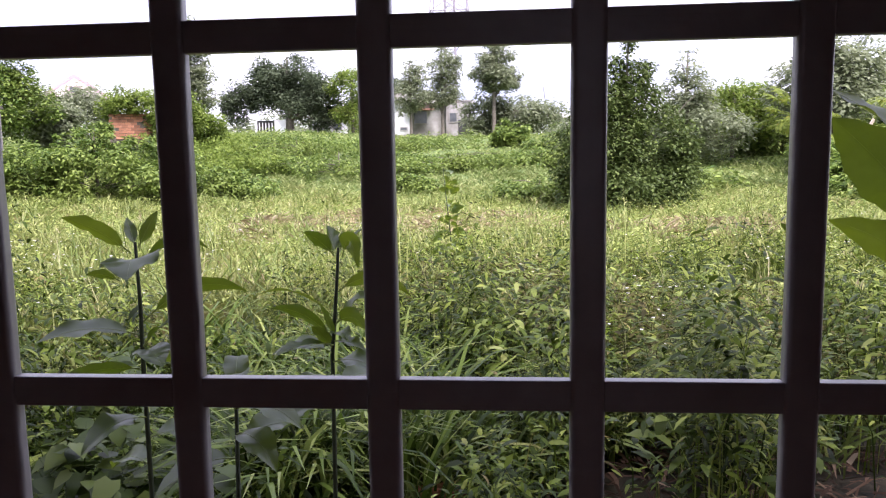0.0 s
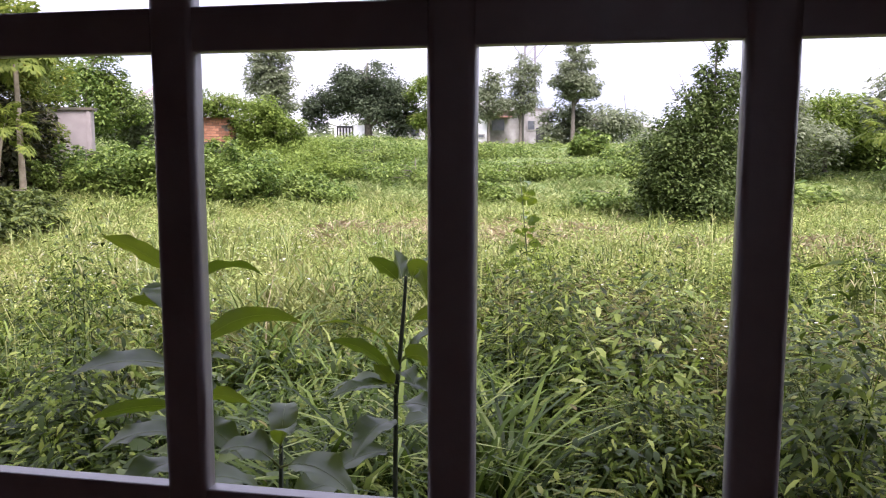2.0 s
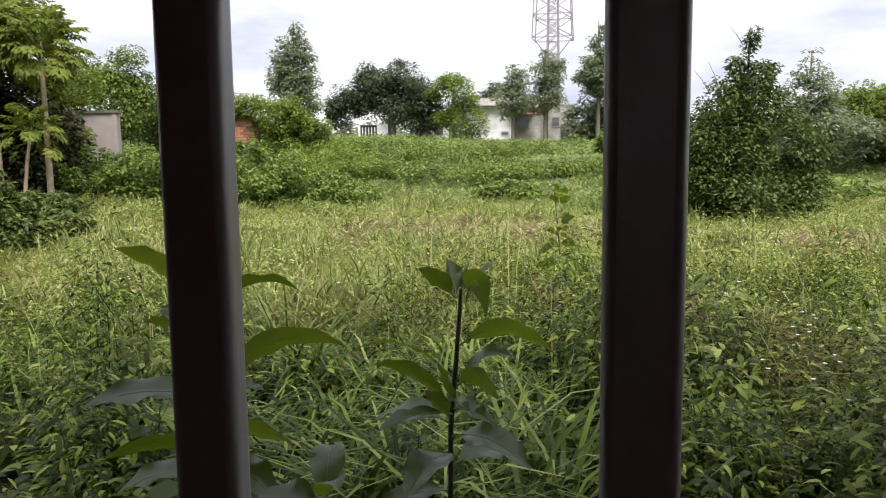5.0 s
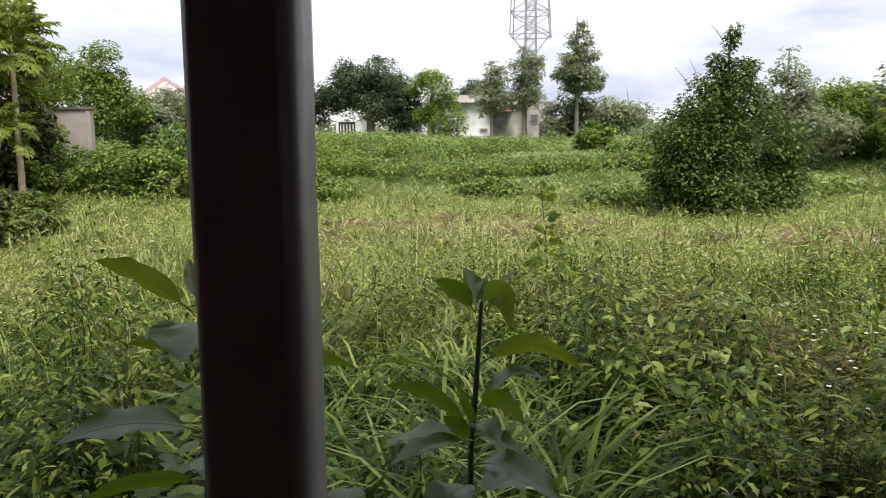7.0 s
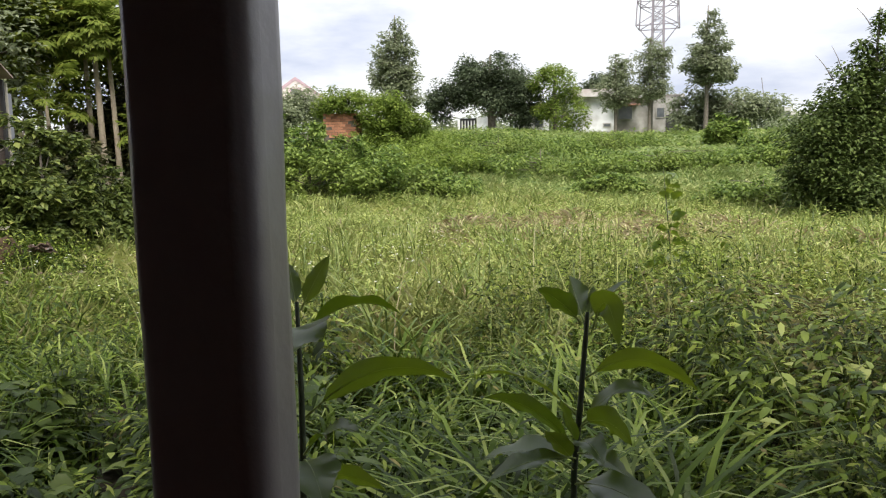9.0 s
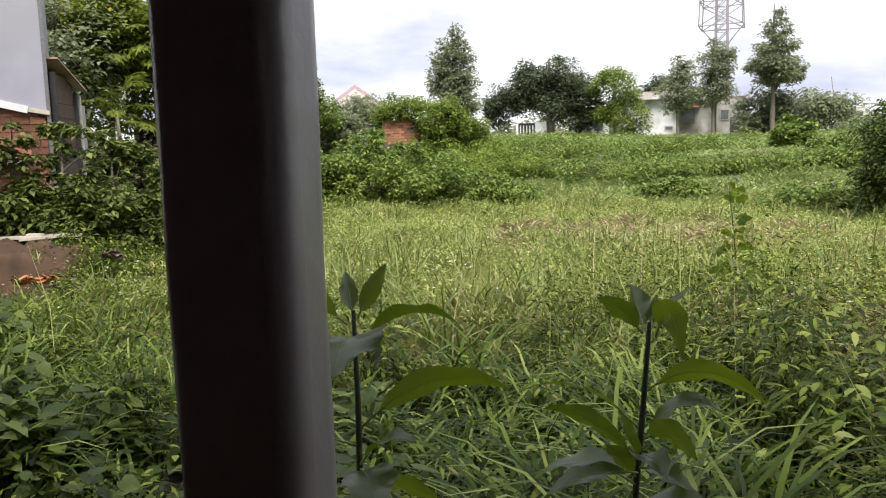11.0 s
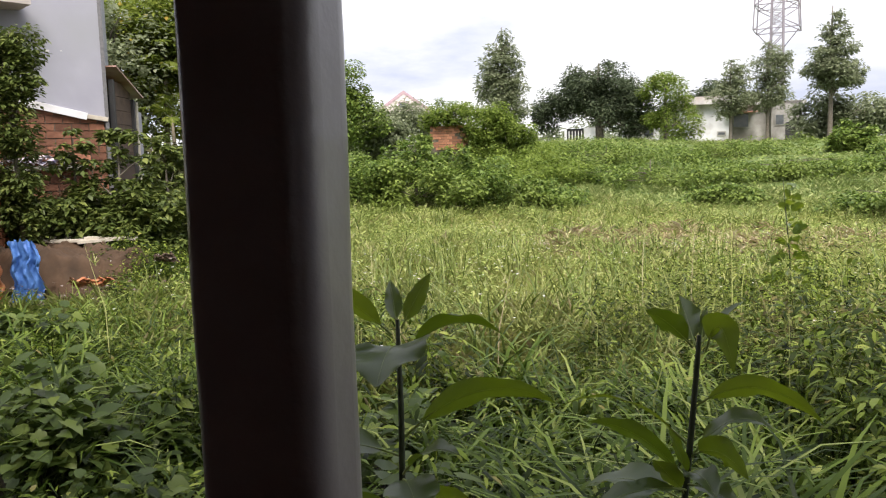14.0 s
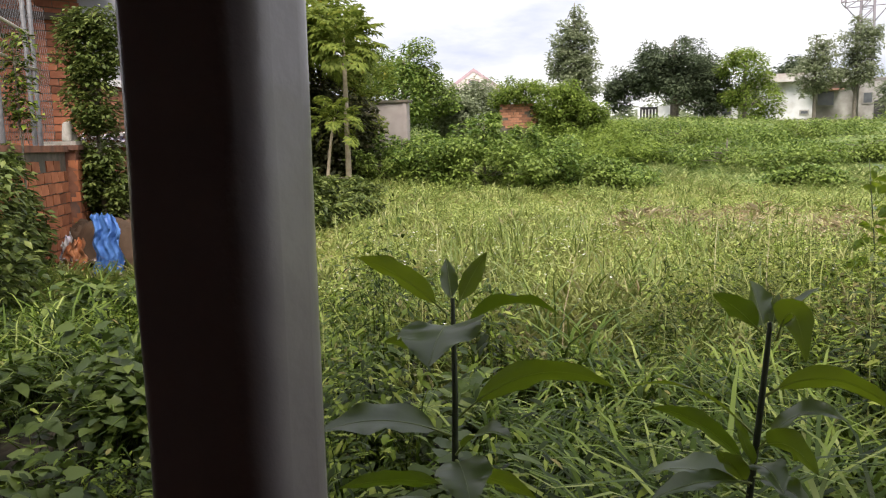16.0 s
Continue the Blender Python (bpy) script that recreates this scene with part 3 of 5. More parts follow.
weeds("feathery_weeds", "pale feathery weeds with finely divided leaves", 300, 11, (.0, 2.6, 1.7, 3.2), (.26, .55), (.10, .19), M_FERN, PINNATE, clump=.1, spread_r=.05)
weeds("feathery_weeds", "pale feathery weeds along the edge of the field", 260, 11, (-1.2, 2.8, 3.2, 5.2), (.3, .6), (.10, .18), M_FERN, PINNATE, clump=.1, spread_r=.05)

# withered brown weeds standing among the green ones
def withered(n, x, y, sx, sy, per):
    wx, wy = rng.normal(x, sx, n), rng.normal(y, sy, n)
    wi = np.repeat(np.arange(n), per)
    m = len(wi)
    wz = gz(wx, wy)[wi] + rng.uniform(.15, 1, m) * rng.uniform(.3, .55, n)[wi]
    leaves = scatter(LEAF2, np.stack([wx[wi] + rng.normal(0, .06, m), wy[wi] + rng.normal(0, .06, m), wz], 1), rng.uniform(0, 6.283, m), rng.uniform(-.6, .6, m), rng.uniform(.02, .055, m), rng.uniform(.010, .024, m))
    stalks = scatter(BLADE, np.stack([wx, wy, gz(wx, wy)], 1), rng.uniform(0, 6.283, n), rng.uniform(1.0, 1.5, n), rng.uniform(.3, .6, n), np.full(n, .007))
    return tagged(np_part("brown_weeds", *join([leaves, stalks]), M_BROWNWEED), "withered brown weeds among the green ones", "weeds", kind="stuff")


withered(110, .42, 3.7, .36, .28, 46)
withered(90, 1.15, 2.75, .4, .3, 40)

# small white flowers over the weeds
fx, fy = spread(760, -4, 5.0, 2.7, 10.0, clump=.3)
fx, fy = np.append(fx, rng.normal(.75, .12, 16)), np.append(fy, rng.normal(2.05, .1, 16))
fz = gz(fx, fy) + rng.uniform(.40, .6, len(fx)) * np.where(fy > 5, .6, 1)
fa = rng.uniform(0, 6.283, len(fx))
soups = [scatter(LEAF2, np.stack([fx, fy, fz], 1), fa + k * 1.257, np.full(len(fx), .3), np.full(len(fx), .0085), np.full(len(fx), .007)) for k in range(5)]
v, f = join(soups)
tagged(np_part("white_flowers", v, f, M_FLOWER), "tiny white flowers scattered over the weeds", "flowers", kind="stuff")

# dry litter on the bare ground
lx, ly = np.append(rng.normal(.78, .28, 1100), rng.uniform(-.9, 2.0, 2400)), np.append(rng.normal(2.18, .2, 1100), rng.uniform(.3, 2.2, 2400))
v, f = scatter(BLADE, np.stack([lx, ly, gz(lx, ly) + rng.uniform(.005, .06, 3500)], 1), rng.uniform(0, 6.283, 3500), rng.uniform(-.1, .3, 3500), rng.uniform(.04, .2, 3500), rng.uniform(.004, .018, 3500))
tagged(np_part("dry_litter", v, f, M_DRY), "dry stalks and dead leaves on bare ground", "litter", kind="stuff")


def crown(blobs, n, leaf, tpl=LEAF2, clumps=60, shell=.35, fill=.16, droop=(-.8, .3), least=0.0):
    """Leaves in clumps over a set of ellipsoids (centre, radii)."""
    vol = np.array([np.prod(r) ** (2 / 3) for _, r in blobs])
    pick = np.append(np.repeat(np.arange(len(blobs)), 4), rng.choice(len(blobs), clumps - 4 * len(blobs), p=vol / vol.sum())) if clumps > 6 * len(blobs) else rng.choice(len(blobs), clumps, p=vol / vol.sum())
    C, R = np.array([c for c, _ in blobs], float), np.array([r for _, r in blobs], float)
    d = rng.normal(size=(clumps, 3))
    d /= np.linalg.norm(d, axis=1)[:, None]
    cc = C[pick] + R[pick] * d * (1 - shell * rng.random((clumps, 1)))
    cr = np.maximum(R[pick].mean(1) * fill, least) * rng.uniform(.5, 1.8, clumps)
    i = rng.choice(clumps, n, p=cr ** 1.6 / (cr ** 1.6).sum())
    e = rng.normal(size=(n, 3))
    e *= np.minimum(1, 1.75 / (np.linalg.norm(e, axis=1)[:, None] + 1e-9)) * np.array([1, 1, .9])
    p = cc[i] + e * cr[i, None]
    L = rng.uniform(*leaf, n)
    out = np.arctan2(e[:, 1], e[:, 0])
    return scatter(tpl, p, out + rng.normal(0, .8, n), rng.uniform(*droop, n), L, L * rng.uniform(.45, .65, n)), cc


def tree(name, label, category, base, blobs, n, leaf, mat, trunk_r=.12, clumps=60, limbs=10, bark=None, sink=.1, fill=.16, tpl=LEAF2, group="", shell=.35, least=0.0):
    """Tapered trunk with limbs to the leaf clumps, and an uneven crown."""
    global rng
    shared, rng = rng, np.random.default_rng(int(abs(base[0]) * 1000 + abs(base[1]) * 77))
    t = thing(name, label, category, group, at=(base[0], base[1], gz(base[0], base[1])))
    (v, f), cc = crown(blobs, n, leaf, tpl, clumps, fill=fill, shell=shell, least=least)
    top = max(c[2] for c, r in blobs)
    ax = np.array([(0, 0, -sink), (.03, .02, top * .35), (-.05, .04, top * .7), (0, 0, top * 1.05)]) * np.array([trunk_r * 6, trunk_r * 6, 1])
    soups = [tube(ax, np.array([1.25, .9, .6, .2]) * trunk_r, 8)]
    for j in rng.permutation(len(cc))[:limbs]:
        s = min(.9, max(.2, cc[j][2] / (top * 1.05) - .25 * rng.random()))
        p0 = np.array([np.interp(s, [0, .35, .7, 1], ax[:, k]) for k in range(3)])
        mid = (p0 + cc[j]) / 2 + np.array([0, 0, .08 * top])
        soups.append(tube([p0, mid, cc[j]], np.array([.38, .25, .08]) * trunk_r, 5))
    tv, tf = join(soups)
    np_part("trunk", tv, tf, bark or M_BARK, t, smooth=True)
    np_part("crown", v, f, mat, t)
    rng = shared
    return t


def low_shrub(name, label, x, y, rx, ry, h, n, leaf, mat, clumps=70, tpl=LEAF2, fill=.2):
    """A mound of many stems: bumps of different height over an oval."""
    blobs = [((0, 0, h * .25), (rx, ry, h * .42))]
    for i in range(17):
        a, d = rng.uniform(0, 6.283), rng.uniform(.1, .9)
        s = rng.uniform(.14, .34)
        top = h * rng.uniform(.5, 1.2) * (1 - .45 * d * d)
        rz = min(top * .5, h * s)
        blobs.append(((rx * d * math.cos(a), ry * d * math.sin(a), top - rz), (rx * s, ry * s, rz)))
    return tree(name, label, "shrub", (x, y), blobs, n, leaf, mat, trunk_r=.03, clumps=clumps, limbs=12, fill=fill, tpl=tpl, shell=.4)


# vine-covered bush
bush = tree("bush", "tall dark green bush overgrown with vines", "bush", (2.4, 13.7), [
    ((-.1, 0, .4), (1.15, 1.0, .45)), ((-.45, 0, 1.1), (.8, .8, .8)), ((-1.05, 0, .5), (.3, .5, .45)), ((-.4, 0, 1.85), (.48, .5, .36)), ((-.75, 0, 1.5), (.35, .4, .35)), ((.15, 0, 1.75), (.42, .45, .5)), ((.02, 0, 2.25), (.36, .32, .3)),
    ((.0, 0, 2.0), (.6, .5, .4)), ((.02, 0, 2.35), (.32, .28, .3)), ((.05, 0, 2.6), (.24, .2, .26)), ((.08, 0, 2.85), (.13, .12, .2)), ((.08, 0, 3.03), (.07, .07, .12)), ((-.2, 0, 2.65), (.13, .1, .12)), ((.3, 0, 2.45), (.14, .1, .2)),
    ((.8, .1, 1.2), (.42, .5, .55)), ((.98, .1, 1.0), (.36, .4, .5)), ((.7, 0, .5), (.6, .6, .45))],
    42000, (.05, .105), M_BUSH, .05, 360, 26, fill=.16, tpl=LEAF2, shell=.5, least=.045)
r = np.random.default_rng(77)
for x, z, dx, dz in [(-.6, 2.1, -.28, .42), (-.45, 2.15, -.2, .5), (-.1, 2.9, -.22, .3), (.09, 3.0, .05, .24), (.08, 3.0, -.08, .2), (.9, 1.7, .3, .3)]:
    np_part("twig", *tube([(x, 0, z), (x + dx * .5, .02, z + dz * .6), (x + dx, 0, z + dz)], (.009, .006, .003), 5), M_BARK, bush, "bare thin twig")
tree("tree", "pale green small tree behind the vine-covered bush", "tree", (5.25, 21.9), [((0, 0, 1.2), (1.0, .9, .9)), ((0, 0, 2.1), (.72, .7, .6)), ((-.05, 0, 2.7), (.5, .5, .5)), ((.02, 0, 3.1), (.25, .25, .25)), ((.9, 0, 1.0), (1.0, .8, .6))], 9000, (.08, .16), M_HAZYTREE, .07, 150, 14, fill=.14, shell=.5)

# mounds of climbing shrubs along the back of the field
for x, y, rx, ry, h, n, mt in [(-7.85, 14.1, 2.15, 1.6, 1.6, 23000, M_SHRUB), (-6.2, 15.9, 1.5, 1.2, .85, 10000, M_SHRUB), (-9.95, 14.1, 1.5, 1.3, 1.1, 13000, M_SHRUB), (-12.0, 18.0, 2.4, 1.6, 1.0, 11000, M_SHRUB),
                              (-8.5, 20.0, 2.8, 2.0, .95, 11000, M_BRIGHT), (-4.5, 21.0, 2.8, 1.6, .7, 9000, M_SHRUB), (-1.5, 22.5, 2.4, 1.4, .6, 8000, M_SHRUB), (-6.8, 25.0, 3.2, 1.8, .7, 9000, M_SHRUB),
                              (-2.2, 17.6, 1.1, .7, .4, 3500, M_SHRUB), (0.9, 15.3, 1.2, .9, .5, 4500, M_SHRUB), (-10.0, 24.5, 2.6, 1.8, 1.0, 10000, M_BRIGHT), (1.6, 23.0, 2.0, 1.2, .55, 6000, M_SHRUB), (-3.8, 28.0, 3.0, 1.4, .5, 7000, M_SHRUB), (-9.4, 28.0, 2.6, 1.4, .4, 6000, M_SHRUB), (-14.4, 23.5, 2.2, 1.6, .7, 8000, M_SHRUB)]:
    low_shrub("shrub", "low green shrub mound in the field", x, y, rx, ry, h, int(n * 1.2), (.06, .12), mt, 270, fill=.075)
low_shrub("shrub", "small round bush standing alone in the field", .15, 28.5, .75, .6, 1.15, 4500, (.1, .18), M_SHRUB, 50)
low_shrub("shrub", "small green bush in the grass", 1.6, 27.5, .8, .6, .5, 2500, (.09, .16), M_SHRUB, 30)

# far trees
tree("tree", "broad dark green tree before a white house", "tree", (-10.6, 37.5), [((.3, 0, 2.3), (1.8, 1.4, 1.35)), ((-1.2, 0, 2.8), (.85, .8, .8)), ((.3, 0, 3.6), (.5, .5, .4)), ((-1.15, 0, 3.4), (.35, .35, .3)), ((-2.4, 0, 1.7), (1.0, .9, .85)), ((-2.9, 0, .8), (.7, .7, .7)), ((1.8, 0, 1.8), (1.0, .9, 1.0)), ((1.5, 0, .7), (.9, .8, .7)), ((-1.5, .3, 2.0), (1.0, .9, .7))], 36000, (.10, .2), M_DARKTREE, .2, 230, 18, fill=.18, shell=.65)
tree("tree", "bright green tree beside the dark tree", "tree", (-7.3, 37.0), [((0, 0, 2.2), (1.1, 1, 1.0)), ((.4, 0, 1.0), (1.2, 1, .9)), ((-.2, 0, 2.9), (.6, .6, .5))], 9000, (.09, .17), M_BRIGHT, .1, 110, 10, fill=.14)
AIRY = dict(fill=.11, shell=.55)
tree("tree", "tall airy grey-green tree", "tree", (-14.2, 34.0), [((.1, 0, 1.8), (1.2, 1, .8)), ((-.1, 0, 2.7), (1.3, 1.1, .85)), ((-.15, 0, 3.6), (1.15, 1, .8)), ((.05, 0, 4.3), (.8, .7, .6)), ((.2, 0, 4.9), (.4, .4, .45)), ((-.55, 0, 4.5), (.3, .3, .4)), ((.25, 0, 5.2), (.18, .18, .3))], 13000, (.10, .2), M_HAZYTREE, .1, 300, 26, **AIRY)
tree("tree", "tall slender grey-green tree with a bare lower trunk", "tree", (-.5, 39.5), [((.2, 0, 2.9), (1.25, 1, .65)), ((-.1, 0, 3.3), (1.2, 1, .5)), ((.1, 0, 4.0), (1.0, .9, .6)), ((.15, 0, 4.8), (.68, .6, .5)), ((.2, 0, 5.35), (.35, .35, .4)), ((.22, 0, 5.7), (.15, .15, .2))], 12000, (.10, .2), M_HAZYTREE, .1, 260, 24, **AIRY)
tree("tree", "thin young tree before a white wall", "tree", (-4.5, 37.4), [((0, 0, 2.0), (1.0, .8, .9)), ((.1, 0, 2.9), (.7, .6, .7)), ((.2, 0, 3.5), (.3, .3, .3))], 5000, (.09, .18), M_HAZYTREE, .07, 130, 16, **AIRY)
tree("tree", "thin young tree with a forked crown before a white wall", "tree", (-3.0, 38.0), [((0, 0, 2.2), (1.0, .8, .9)), ((.15, 0, 3.3), (1.0, .8, .9)), ((.5, 0, 3.9), (.6, .5, .5)), ((-.1, 0, 4.3), (.3, .3, .4))], 6500, (.09, .18), M_HAZYTREE, .07, 160, 18, **AIRY)
tree("tree", "dark rounded tree behind the white house", "tree", (-7.2, 50.0), [((0, 0, 2.4), (1.9, 1.4, 1.0)), ((.4, 0, 3.3), (1.1, 1, .6)), ((-1.6, 0, 2.2), (1.4, 1.2, .9))], 8000, (.16, .3), M_DARKTREE, .14, 100, 12, fill=.16)


# ---- broad-leaved plants before the grille ----
BACKLIT, TOPLIT, FOLDED = (0, 1.0, .45), (0, -.2, 1.0), (0, .35, 1.0)


def blade_leaf(tip, width, arch, face, cup, seed):
    """A broad pointed leaf from the origin to tip: a stalk, an arched blade folded along its rib, a wavy margin. Its upper side turns to face. Blade and rib."""
    r = np.random.default_rng(seed)
    tip, face = np.array(tip, float), np.array(face, float)
    nl, nw = 18, 9
    s = np.linspace(0, 1, nl)
    line = tip * s[:, None] + np.array([0, 0, 1.0]) * (arch * 4 * s * (1 - s))[:, None]
    way = np.gradient(line, axis=0)
    way /= np.linalg.norm(way, axis=1)[:, None] + 1e-9
    side = np.cross(way, face)
    side /= np.linalg.norm(side, axis=1)[:, None] + 1e-9
    upv = np.cross(side, way)
    q = np.clip((s - .13) / .87, 0, 1)
    prof = np.maximum(np.sin(np.pi * q ** .78) ** .85 * (1 - .12 * q), .03)
    u = np.linspace(-1, 1, nw)
    ph = r.uniform(0, 6, 2)
    wave = .07 * np.stack([np.sin(13 * s + ph[0] + (2.1 if b > 0 else 0)) * abs(b) ** 3 + .5 * np.sin(24 * s + ph[1] + b) * b * b for b in u], 1)
    edge = 1 + .05 * np.stack([np.sin(31 * s + ph[1] + (1 if b > 0 else 0)) for b in u], 1)
    half = width * .61 * prof
    v = line[:, None] + side[:, None] * (u[None] * half[:, None] * edge)[..., None] + upv[:, None] * (half[:, None] * (cup * np.abs(u)[None] ** 1.3 + 2 * wave))[..., None]
    f = []
    for i in range(nl - 1):
        for j in range(nw - 1):
            k = i * nw + j
            f += [(k, k + nw, k + nw + 1), (k, k + nw + 1, k + 1)]
    rib = tube(line + upv * .0002, np.interp(s, [0, .13, .2, 1], [.0018, .0014, .0005, .0002]), 5)
    return (v.reshape(-1, 3), np.array(f)), rib


def broad_plant(label, stem_pts, radii):
    """Upright weed with a single dark stem, to which add_leaf gives its leaves."""
    x, y = stem_pts[0][:2]
    t = thing("broadleaf_plant", label, "plant", "broad-leaved plants before the grille", at=(x, y, gz(x, y)))
    v, f = tube(np.array(stem_pts) - np.array((x, y, gz(x, y))), radii, 8)
    np_part("stem", v, f, M_STEM, t, smooth=True)
    return t


def add_leaf(plant, base, tip, width, arch=.02, face=TOPLIT, cup=.25):
    n = len(plant.children)
    blade, rib = blade_leaf(np.subtract(tip, base), width, arch, face, cup, n * 7 + int(abs(plant.location.x) * 1000))
    ob = np_part("leaf", *blade, M_BROAD, plant, smooth=True)
    ob.location = Vector(base) - plant.location
    np_part("midrib", *rib, M_RIB, ob, "pale leaf rib and stalk", smooth=True)


p1 = broad_plant("tall broad-leaved weed with pale arching leaves", [(-.358, .66, -.03), (-.362, .668, .4), (-.368, .68, .734), (-.371, .69, .859), (-.378, .70, .975)], (.005, .0047, .0043, .0038, .0026))
add_leaf(p1, (-0.387, 0.700, 0.955), (-0.489, 0.660, 1.023), 0.033, 0.010, BACKLIT, 0.30)
add_leaf(p1, (-0.373, 0.700, 0.964), (-0.347, 0.730, 1.029), 0.020, 0.003, BACKLIT, 0.25)
add_leaf(p1, (-0.379, 0.700, 0.967), (-0.411, 0.740, 1.016), 0.019, 0.001, TOPLIT, 0.20)
add_leaf(p1, (-0.372, 0.700, 0.930), (-0.262, 0.750, 0.955), 0.035, 0.026, FOLDED, 0.55)
add_leaf(p1, (-0.379, 0.700, 0.940), (-0.340, 0.588, 0.925), 0.088, 0.016, (-.05, -.3, 1), 0.12)
add_leaf(p1, (-0.400, 0.680, 0.908), (-0.452, 0.660, 0.922), 0.018, 0.006, BACKLIT, 0.20)
add_leaf(p1, (-0.367, 0.690, 0.832), (-0.198, 0.760, 0.874), 0.032, 0.036, BACKLIT, 0.20)
add_leaf(p1, (-0.374, 0.685, 0.809), (-0.513, 0.600, 0.815), 0.056, 0.018, (0, -.3, 1), 0.20)
add_leaf(p1, (-0.365, 0.680, 0.789), (-0.268, 0.640, 0.841), 0.029, 0.017, TOPLIT, 0.30)
add_leaf(p1, (-0.365, 0.680, 0.782), (-0.285, 0.580, 0.781), 0.055, 0.012, TOPLIT, 0.15)
add_leaf(p1, (-0.369, 0.680, 0.748), (-0.499, 0.620, 0.740), 0.026, 0.010, BACKLIT, 0.25)
add_leaf(p1, (-0.362, 0.680, 0.764), (-0.246, 0.660, 0.766), 0.030, 0.010, BACKLIT, 0.25)
for bz, dx, dy, dz, wd in [(.72, .12, -.05, -.03, .05), (.70, -.13, -.04, -.02, .05), (.66, -.05, -.13, -.02, .055), (.62, .10, .06, -.03, .05), (.57, -.10, .05, -.03, .05)]:
    add_leaf(p1, (-.366, .675, bz), (-.366 + dx, .675 + dy, bz + dz), wd)
p2 = broad_plant("tall green broad-leaved weed with a dark stem", [(-.072, .855, -.03), (-.07, .86, .4), (-.068, .87, .726), (-.063, .885, .808), (-.058, .90, .903), (-.056, .90, .938)], (.005, .0046, .0043, .004, .0034, .0026))
add_leaf(p2, (-0.064, 0.900, 0.922), (-0.114, 0.860, 0.974), 0.029, 0.006, BACKLIT, 0.35)
add_leaf(p2, (-0.061, 0.900, 0.925), (-0.090, 0.950, 0.978), 0.032, 0.002, BACKLIT, 0.30)
add_leaf(p2, (-0.054, 0.900, 0.928), (-0.011, 0.970, 0.973), 0.020, 0.003, FOLDED, 0.40)
add_leaf(p2, (-0.048, 0.900, 0.917), (-0.012, 0.880, 0.899), 0.035, 0.045, BACKLIT, 0.20)
add_leaf(p2, (-0.054, 0.900, 0.930), (-0.052, 0.930, 0.969), 0.013, 0.001, BACKLIT, 0.20)
add_leaf(p2, (-0.062, 0.890, 0.845), (0.086, 0.930, 0.833), 0.029, 0.036, BACKLIT, 0.20)
add_leaf(p2, (-0.065, 0.885, 0.797), (-0.223, 0.830, 0.843), 0.016, 0.036, FOLDED, 0.30)
add_leaf(p2, (-0.065, 0.880, 0.754), (-0.188, 0.860, 0.821), 0.027, 0.020, BACKLIT, 0.30)
add_leaf(p2, (-0.061, 0.880, 0.785), (0.036, 0.900, 0.824), 0.032, 0.032, TOPLIT, 0.30)
add_leaf(p2, (-0.059, 0.880, 0.788), (0.010, 0.840, 0.783), 0.040, 0.018, BACKLIT, 0.20)
add_leaf(p2, (-0.065, 0.880, 0.755), (-0.081, 0.840, 0.835), 0.021, 0.003, TOPLIT, 0.20)
add_leaf(p2, (-0.066, 0.880, 0.763), (-0.021, 0.810, 0.766), 0.034, 0.012, TOPLIT, 0.30)
add_leaf(p2, (-0.063, 0.870, 0.753), (0.006, 0.840, 0.742), 0.030, 0.007, TOPLIT, 0.30)
add_leaf(p2, (-0.066, 0.870, 0.745), (-0.155, 0.760, 0.748), 0.034, 0.012, TOPLIT, 0.30)
add_leaf(p2, (-0.068, 0.870, 0.740), (-0.101, 0.840, 0.790), 0.027, 0.003, BACKLIT, 0.30)
for bz, dx, dy, dz, wd in [(.73, -.14, .04, -.02, .05), (.71, .13, -.06, -.02, .055), (.68, -.04, -.13, -.02, .055), (.66, .11, .09, -.01, .055), (.62, -.11, -.07, -.03, .05)]:
    add_leaf(p2, (-.068, .868, bz), (-.068 + dx, .868 + dy, bz + dz), wd)
p3 = broad_plant("short broad-leaved weed close to the grille", [(-.135, .47, -.03), (-.134, .48, .4), (-.132, .50, .77)], (.006, .005, .003))
for bz, dx, dy, dz, wd in [(.74, .112, -.03, -.02, .05), (.74, -.09, .0, .01, .05), (.70, .083, -.07, -.03, .045), (.76, -.02, .08, .04, .035), (.66, -.11, -.06, -.04, .06), (.68, .09, .06, .01, .05), (.76, .032, -.04, .04, .03)]:
    add_leaf(p3, (-.132, .495, bz), (-.132 + dx, .495 + dy, bz + dz), wd)
p4 = broad_plant("large-leaved green plant beside the window", [(.94, .60, -.03), (.94, .6, .5), (.94, .61, 1.12)], (.011, .009, .005))
for bz, tx, ty, tz, wd in [(.98, .765, .59, 1.165, .085), (.92, .78, .62, 1.01, .05), (1.08, .80, .70, 1.215, .06), (.80, .85, .55, .72, .06), (1.10, 1.06, .64, 1.3, .06)]:
    add_leaf(p4, (.94, .60, bz), (tx, ty, tz), wd, .012, BACKLIT if tz < 1.2 else TOPLIT)

# slim weed standing up out of the field grass
p5 = broad_plant("slim leafy weed rising out of the field grass", [(-.22, 6.2, -.03), (-.24, 6.2, .4), (-.3, 6.22, 1.0)], (.008, .006, .002))
r5 = np.random.default_rng(5)
for i in range(24):
    h5, a5, l5 = .15 + .8 * i / 24 + r5.uniform(-.05, .05), i * 2.4 + r5.uniform(-.5, .5), r5.uniform(.13, .21) * (1.25 - i / 28)
    add_leaf(p5, (-.24, 6.2, h5), (-.24 + l5 * math.cos(a5), 6.2 + l5 * math.sin(a5), h5 + r5.uniform(-.08, .08)), .105 - .002 * i, .012, (0, .8, .7))

